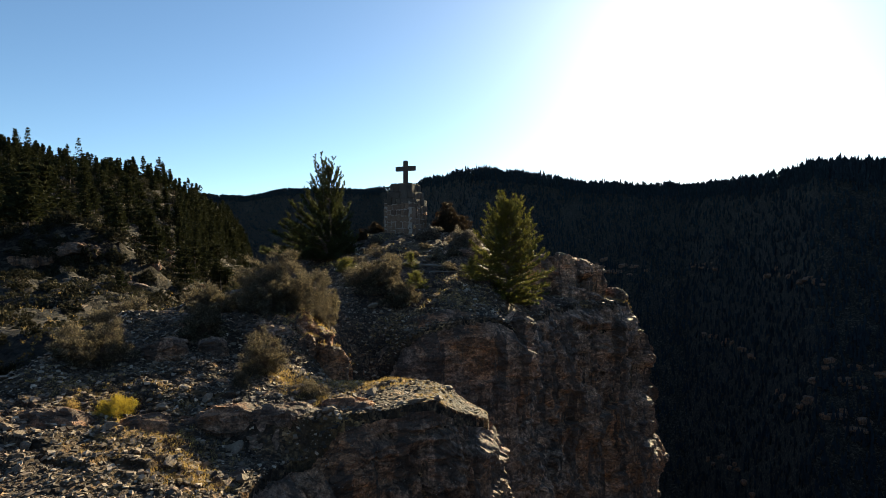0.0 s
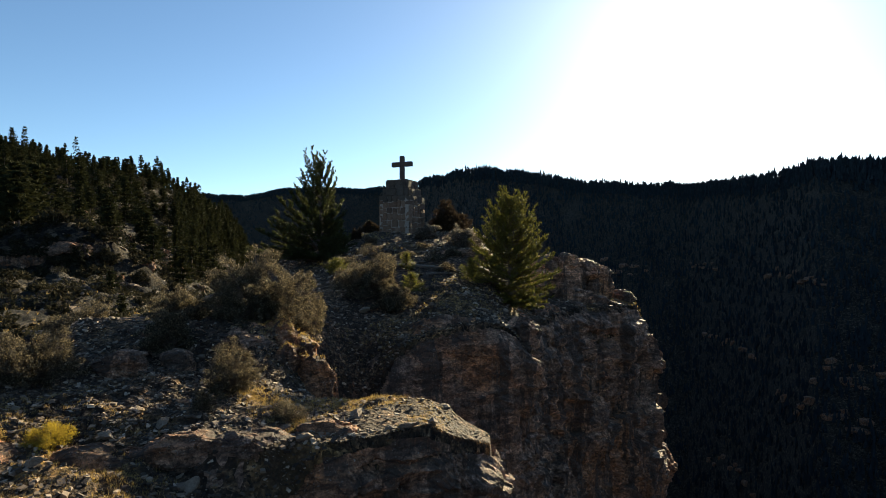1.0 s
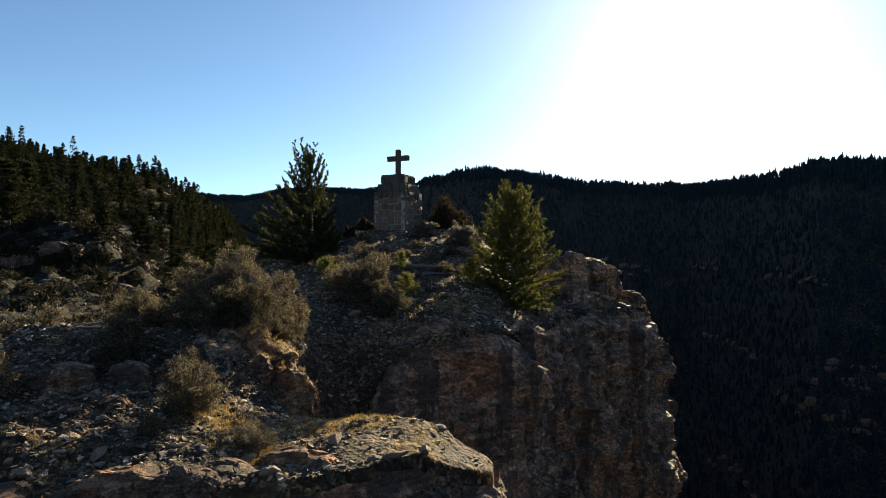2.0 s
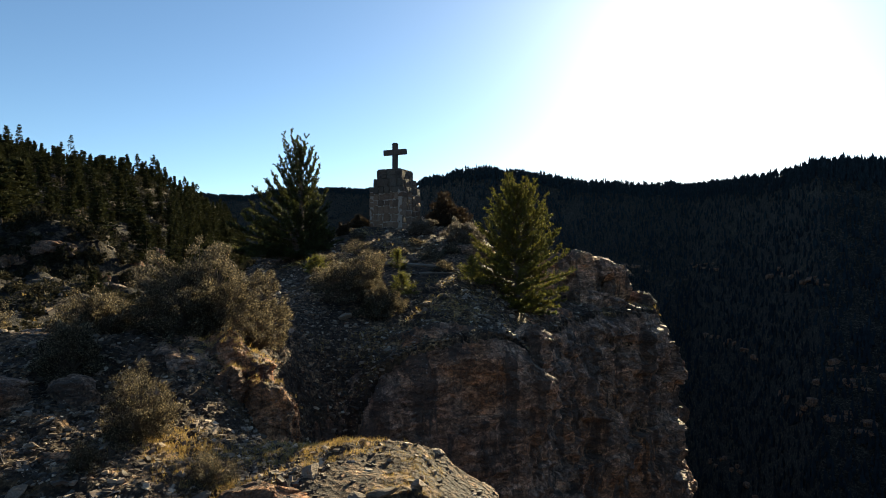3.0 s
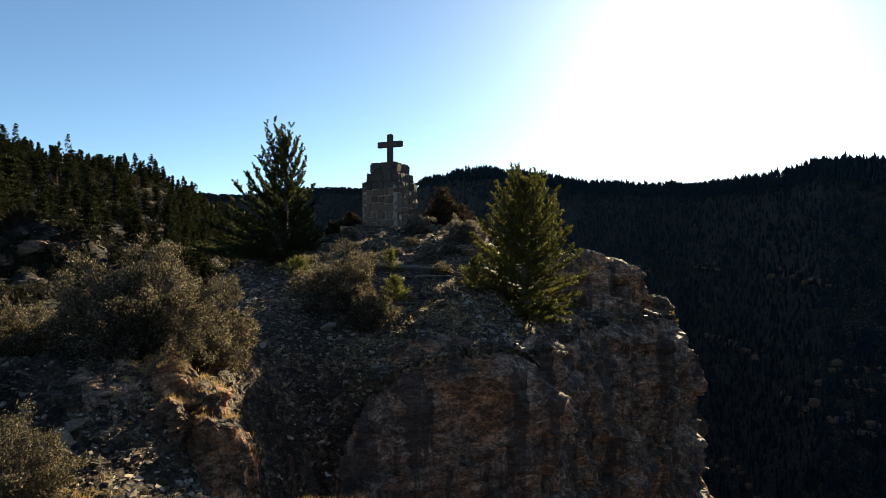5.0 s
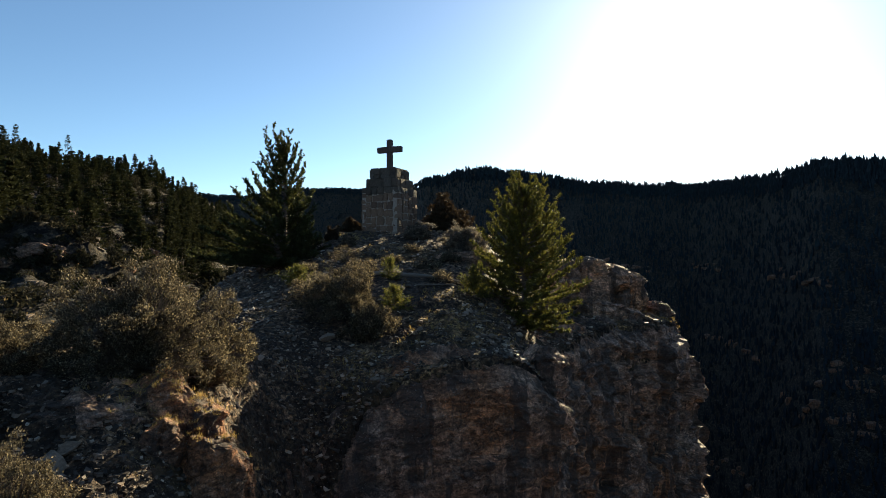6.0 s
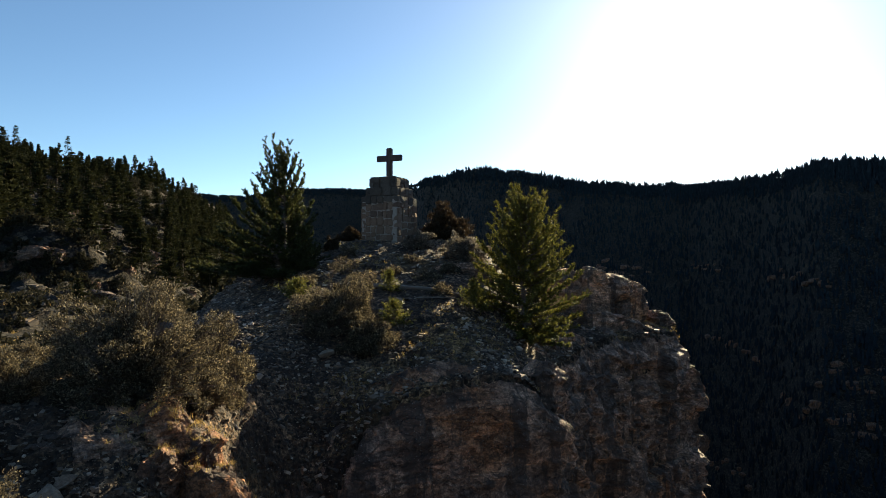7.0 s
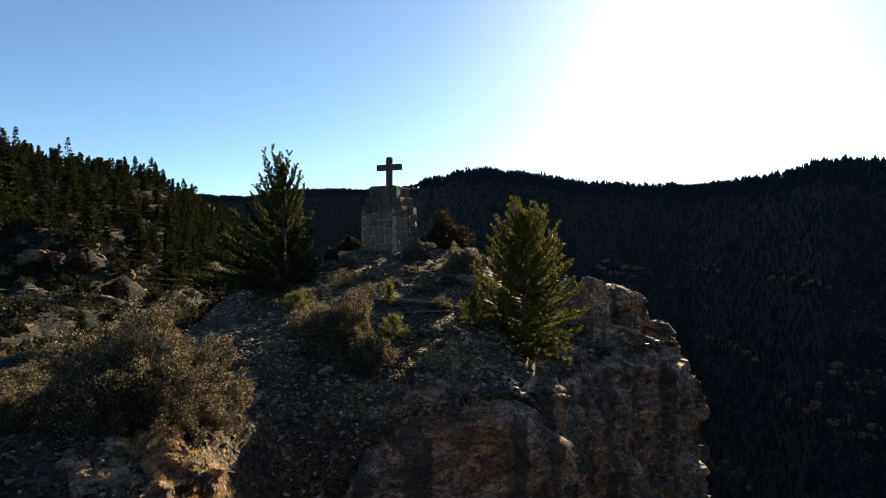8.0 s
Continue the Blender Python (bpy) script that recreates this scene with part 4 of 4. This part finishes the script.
pine(-5.65, 28.4, 4.65, (2.45, 2.1, 1.25, 0.95, 0.36), "dark open-crowned pine with upswept branches on the knoll", 6, 138, 36, 0.082, 1.05, 0.125, lopsided=(-0.28, 0), bunch=1.9, mat=PINE_DARK, width=0.034)
pine(-1.05, 23.0, 0.62, (0.48, 0.46, 0.36, 0.22, 0.05), "knee-high green pine sapling on scree", 9, 26, 12, 0.09, 0.7, 0.07, trunk=0.02, sink=0.03)
pine(-1.4, 25.3, 0.65, (0.28, 0.28, 0.22, 0.15, 0.05), "knee-high yellow-green pine sapling near a fallen log", 10, 22, 12, 0.09, 0.7, 0.07, trunk=0.02, sink=0.03)
pine(-4.2, 24.6, 0.5, (0.5, 0.5, 0.4, 0.2, 0.05), "low spreading green pine sapling", 12, 26, 12, 0.10, 0.6, 0.07, trunk=0.02, sink=0.03)
pine(1.2, 24.4, 0.9, (0.55, 0.5, 0.4, 0.2, 0.05), "low green pine sapling beside a larger pine", 14, 30, 12, 0.10, 0.6, 0.07, trunk=0.02, sink=0.03)


# ---- far pines on the wooded slope ----
def far_pine_mesh(seed, high=11.0, flat=False):
    rnd = np.random.default_rng(seed)
    s = np.linspace(0, 1, 6)
    stem = np.stack([0.25 * np.sin(2 * s + seed), 0.25 * np.sin(3 * s + seed), s * high], -1)
    tv, tf = tubes([stem], [np.linspace(0.22, 0.04, 6)], 6)
    c, w = [], []
    low = rnd.uniform(0.10, 0.28) if not flat else 0.42
    tiers = 13 if not flat else 8
    for k in range(tiers):                                                     # layered boughs, each ending in a flat spray
        h = low + (1 - low) * (k + 0.6 * rnd.random()) / tiers
        for b in range(6 if h < 0.8 else 4):
            a = rnd.uniform(0, 2 * math.pi)
            long = high * 0.31 * (1.06 - h) ** (0.62 if not flat else 0.4) * rnd.uniform(0.4, 1.2)
            for q in np.linspace(0.25, 1, 4):
                at = np.array([math.cos(a) * long * q, math.sin(a) * long * q, h * high + 0.12 * long * q * q])
                for e in range(4):
                    c.append(at + rnd.normal(0, 1, 3) * np.array([0.42, 0.42, 0.12]))
                    w.append(unit(np.array([math.cos(a), math.sin(a), 0.25]) + rnd.normal(0, 0.45, 3)))
    n = len(c)
    nv, nf = flakes(np.array(c), np.array(w), rnd.uniform(0.45, 0.95, n), rnd.uniform(0.2, 0.4, n), rnd)
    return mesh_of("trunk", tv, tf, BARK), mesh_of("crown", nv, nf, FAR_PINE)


def build_joined_pines(x, y, rnd):
    """Pines higher up the slope, past counting."""
    z = ground_height(x, y)
    V, F, base = [], [], 0
    for k in range(len(x)):
        high, low = rnd.uniform(6, 10) + 7 * rnd.random() ** 3, rnd.uniform(0.05, 0.4)
        n = 260 if y[k] < 260 else 170
        far = 1.0 if y[k] < 260 else 1.5
        h = low + (1 - low) * rnd.random(n) ** 0.8
        tier = np.round(h * 11) / 11
        a = rnd.uniform(0, 2 * math.pi, n)
        h = tier + (h - tier) * 0.75
        long = high * 0.24 * np.clip(1.06 - h, 0.02, 1) ** 0.7 * rnd.random(n) ** 0.5 * (0.55 + 0.75 * value_noise(a * 1.3 + k, h * 9, k, 3) ** 2 + 0.3 * rnd.random())
        c = np.stack([x[k] + long * np.cos(a), y[k] + long * np.sin(a), z[k] + h * high + 0.2 * long], -1)
        w = unit(np.stack([np.cos(a), np.sin(a), np.full(n, 0.3)], -1) + rnd.normal(0, 0.5, (n, 3)))
        v, f = flakes(c, w, far * rnd.uniform(0.4, 0.95, n), far * rnd.uniform(0.2, 0.45, n), rnd)
        V.append(v)
        F.append(f + base)
        base += len(v)
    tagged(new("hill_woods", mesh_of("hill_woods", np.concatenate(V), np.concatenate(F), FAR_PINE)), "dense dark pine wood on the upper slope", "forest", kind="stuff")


def build_hollow_shrubs():
    """Shrubs scattered over the hollow and its ledges, a few kinds repeated."""
    rnd = np.random.default_rng(61)
    # only dark scrub leaves here, so the hollow's shade is in their colour
    kinds = [shrub("hollow_shrub", 0, 0, 0.95, 0.95, "low grey-green shrub, leaves darkened for shade, in the hollow", m, 70 + k, 44, 16, 0.16, coarse=True) for k, m in enumerate((SCRUB, SCRUB, SCRUB))]
    x, y = rnd.uniform(-62, -9, 1500), rnd.uniform(17, 98, 1500)
    keep = (rim_distance(x, y) < -2) & (x / y > -0.95) & (x / y < -0.2) & (fbm(x * 0.12, y * 0.12, 0, 3, 19) > -0.25)
    x, y = x[keep][:250], y[keep][:250]
    t = rnd.uniform(0, 1, 110)
    x, y = np.append(x, -64 + 36 * t + rnd.normal(0, 3, 110)), np.append(y, 71 + 19 * t + rnd.normal(0, 4, 110))
    z = ground_height(x, y)
    for k in range(len(x)):
        m = pose(x[k], y[k], z[k] - 0.08, 0, 0, rnd.uniform(0, 360))
        if k < 3:
            kinds[k].matrix_world = m
            tagged(kinds[k], group="shrubs in the hollow")
        else:
            ob = copy_thing(kinds[k % 3], m)
            ob.scale = [rnd.uniform(0.6, 1.4) * (1 if k < 250 else 1.7)] * 3


def build_hill_scrub():
    """Low dark scrub over the hollow and the slope."""
    rnd = np.random.default_rng(31)
    x, y = rnd.uniform(-200, -8, 22000), rnd.uniform(14, 330, 22000)
    keep = (rim_distance(x, y) < np.where(y > 90, 12, -3)) & (x / y > -0.95) & (np.hypot(x, y) > 30) & (x < -9.5) & (rnd.random(22000) < 0.30 + 38 / np.hypot(x, y)) & (fbm(x * 0.09, y * 0.09, 0, 3, 17) > -0.2)
    x, y = x[keep], y[keep]
    z = ground_height(x, y)
    r = rnd.uniform(0.35, 1.15, len(x)) * (1 + np.hypot(x, y) / 150)
    per = 56
    n = len(x) * per
    d = unit(np.stack([rnd.normal(size=n), rnd.normal(size=n), np.abs(rnd.normal(size=n))], -1))
    R = np.repeat(r, per)
    c = np.repeat(np.stack([x, y, z], -1), per, 0) + d * (R * rnd.uniform(0.5, 1.0, n))[:, None] * np.array([1, 1, 0.8])
    v, f = flakes(c, unit(d + rnd.normal(0, 0.6, (n, 3))), R * rnd.uniform(0.12, 0.28, n), R * rnd.uniform(0.09, 0.19, n), rnd)
    tagged(new("hill_scrub", mesh_of("hill_scrub", v, f, SCRUB)), "low dark scrub covering the slope between rocks", "scrub", kind="stuff")


build_hill_scrub()
build_hollow_shrubs()


def build_hill_pines():
    rnd = np.random.default_rng(77)
    kinds = [far_pine_mesh(i, 11.0, i % 3 == 2) for i in range(6)]
    x, y = rnd.uniform(-330, -20, 4000), rnd.uniform(60, 470, 4000)
    u = -0.5 * x + 0.87 * y
    near = fbm(x * 0.02, y * 0.02, 0, 3, 5)
    want = 0.16 + step(105, 200, u) * 0.40 + near * 1.1
    keep = (rim_distance(x, y) < np.where(y > 90, 35, -12)) & (rnd.random(4000) < want) & (x / y > -0.86) & (u > 103)
    x, y = x[keep], y[keep]
    order = np.argsort(np.hypot(x, y))
    x, y = x[order], y[order]
    fy = rnd.uniform(115, 650, 1500)
    fx = -fy * rnd.uniform(0.27, 0.46, 1500)
    fz = ground_height(fx, fy)
    flank = np.flatnonzero((fz < 6 + 0.05 * fy) & (fz > -0.02 * fy))[:420]
    build_joined_pines(np.concatenate([x[300:760], fx[flank]]), np.concatenate([y[300:760], fy[flank]]), rnd)
    x, y = x[:300], y[:300]
    x, y = np.concatenate([x, (-59, -64, -66, -71, -52, -78, -37, -28, -21)]), np.concatenate([y, (82, 88, 80, 95, 92, 99, 66, 52, 58)])
    z = ground_height(x, y)
    first = {}
    for k in range(len(x)):
        small = 0.30 if k >= len(x) - 3 else 1.0
        m = pose(x[k], y[k], z[k] - 0.3, 0, 0, rnd.uniform(0, 360))
        size = (0.5 + 0.5 * rnd.random() ** 1.3) * small
        t, c = kinds[k % 6]
        ob = tagged(new("far_pine"), "dark tall pine on the wooded slope" if small == 1 else "small dark pine in the hollow", "pine tree", "pines on the wooded slope")
        ob.matrix_world = m @ Matrix.Diagonal((size, size, size, 1))
        under(new("trunk", t), ob)
        under(new("crown", c), ob)


build_hill_pines()


def build_far_woods():
    """Thousands of conifers over the canyon's far walls and crests."""
    rnd = np.random.default_rng(8)
    a = np.radians(np.concatenate([rnd.uniform(-27, 42, 80000), rnd.uniform(-27, 42, 6500)]))
    far = np.interp(np.degrees(a), (-60, -6, -2, 3, 23, 33, 60), (1900, 1900, 1250, 1050, 950, 700, 600))
    r = np.concatenate([rnd.uniform(180, 1950, 80000), far[80000:] + rnd.uniform(-25, 8, 6500)])
    x, y = r * np.sin(a), r * np.cos(a)
    z = ground_height(x, y)
    crest = np.abs(r - far) < 40
    low = (r > 180) & (a > 0.2) & (rnd.random(len(r)) < 0.6)
    keep = (r < far + 25) & ((r > far - 330) | low) & (rim_distance(x, y) > 60) & (crest | (fbm(x * 0.02, y * 0.02, 0, 3, 6) > -0.5))
    x, y, z = x[keep], y[keep], z[keep]
    n = len(x)
    high = rnd.uniform(3.0, 9.0, n) * (1 + (rnd.random(n) < 0.10) * 0.35) * np.where(crest[keep], 1.2, 1.0) * np.where(r[keep] > 1300, 0.6, 1.0)
    V, F = [], []
    ring = np.linspace(0, 2 * math.pi, 5)[:-1]
    for tier, (lo, hi, w) in enumerate(((0.05, 0.66, 0.20), (0.28, 0.88, 0.19), (0.55, 1.0, 0.14))):
        turn = rnd.uniform(0, 6, n)[:, None] + ring[None]
        rad = (w * high * np.where(r[keep] > 1300, 2.4, 0.85) * rnd.uniform(0.7, 1.3, n))[:, None] * rnd.uniform(0.5, 1.3, (n, 4))
        foot = np.stack([x[:, None] + rad * np.cos(turn), y[:, None] + rad * np.sin(turn), (z + lo * high)[:, None] + rnd.normal(0, 0.35, (n, 4))], -1)
        tip = np.stack([x, y, z + hi * high], -1)[:, None]
        V.append(np.concatenate([foot, tip], 1))
    V = np.concatenate(V, 1)
    tri = np.array([(t * 5 + k, t * 5 + (k + 1) % 4, t * 5 + 4) for t in range(3) for k in range(4)])
    F = (tri[None] + 15 * np.arange(n)[:, None, None]).reshape(-1, 3)
    tagged(new("far_woods", mesh_of("far_woods", V.reshape(-1, 3), F, HAZED_FIR)), "dense dark conifer forest, tinted blue for haze, on the far canyon walls", "forest", kind="stuff")


build_far_woods()


# ---- dead wood and dry grass ----
def dead_branch(name, x0, y0, x1, y1, rad, label, seed, lift=0.0, category="log"):
    rnd = np.random.default_rng(seed)
    t = np.linspace(0, 1, 9)
    x, y = x0 + (x1 - x0) * t, y0 + (y1 - y0) * t
    z = ground_height(x, y) + rad * 0.7 + lift * np.sin(t * math.pi)
    z = 0.5 * z + 0.5 * np.linspace(z[0], z[-1], 9) + 0.02
    pts = np.stack([x + rnd.normal(0, rad * 0.5, 9), y + rnd.normal(0, rad * 0.5, 9), z], -1)
    v, f = tubes([pts], [np.linspace(rad, rad * 0.45, 9)], 8)
    return tagged(new(name, mesh_of(name, v, f, DEADWOOD)), label, category)


dead_branch("fallen_log", -2.0, 25.6, 1.1, 25.1, 0.075, "long silvered fallen log lying across the slope", 1, 0.16)
dead_branch("dead_branch", -3.0, 26.2, -1.9, 25.5, 0.03, "thin bleached dead branch lying on stones", 2, 0.12, "branch")
dead_branch("dead_branch", -0.6, 24.6, 0.9, 24.9, 0.03, "thin bleached dead branch lying on stones", 3, 0.05, "branch")
dead_branch("dead_branch", -3.2, 27.2, -2.4, 26.9, 0.025, "thin bleached dead branch lying on stones", 4, 0.1, "branch")


def build_grass():
    rnd = np.random.default_rng(21)
    parts = []
    for n, box, cut, long in ((9000, (-8.5, 0.2, 6.8, 15.2), 0.19, 0.04), (4000, (-7, 5, 15, 25), 0.24, 0.09), (4000, (-8, 11.5, 25, 36), 0.20, 0.11), (1500, (-40, -9, 30, 80), 0.05, 0.3)):
        x, y = on_plateau(n, *box, rnd, 0.0)
        keep = fbm(x * 0.55, y * 0.55, 0, 3, 33) > cut + rnd.normal(0, 0.06, len(x))
        x, y = x[keep], y[keep]
        parts.append((x, y, np.full(len(x), long)))
    for cx, cy, w, n in ((-3.0, 15.2, 0.45, 90), (-3.45, 12.7, 0.45, 380), (-2.2, 13.0, 0.5, 300), (9.3, 31.4, 0.7, 320), (-1.6, 13.6, 0.5, 420), (-4.4, 9.7, 0.4, 170), (-3.9, 8.9, 0.35, 200), (-6.9, 10.9, 0.5, 110), (-2.6, 11.9, 0.3, 160), (-3.5, 31.3, 0.5, 90)):
        x, y = rnd.normal(cx, w, n), rnd.normal(cy, w * 0.6, n)
        keep = rim_distance(x, y) < 0
        parts.append((x[keep], y[keep], np.full(keep.sum(), 0.065)))
    x, y = rnd.normal(-2.0, 0.25, 30), rnd.normal(14.5, 0.2, 30)
    keep = rim_distance(x, y) < 0
    parts.append((x[keep], y[keep], np.full(keep.sum(), 0.26)))
    x, y, long = (np.concatenate(a) for a in zip(*parts))
    z = ground_height(x, y)
    gx, gy = rnd.normal(-3.45, 0.5, 150), rnd.normal(15.2, 0.3, 150)
    x, y, z, long = np.append(x, gx), np.append(y, gy), np.append(z, [crag_top(*q) - 0.01 for q in zip(gx, gy)]), np.append(long, np.full(150, 0.07))
    per = 13
    b = np.repeat(np.stack([x, y, z], -1), per, 0) + rnd.normal(0, 0.025, (len(x) * per, 3)) * np.array([1, 1, 0.2])
    w = unit(rnd.normal(0, 0.45, b.shape) + np.array([0, 0, 1.0]))
    L = np.repeat(long, per) * rnd.uniform(0.5, 1.5, len(b))
    v, f = blades(b, w, L, L * 0.06, rnd)
    tagged(new("dry_grass", mesh_of("dry_grass", v, f, STRAW)), "straw-coloured tufts of dry grass between stones", "grass", kind="stuff")


build_grass()
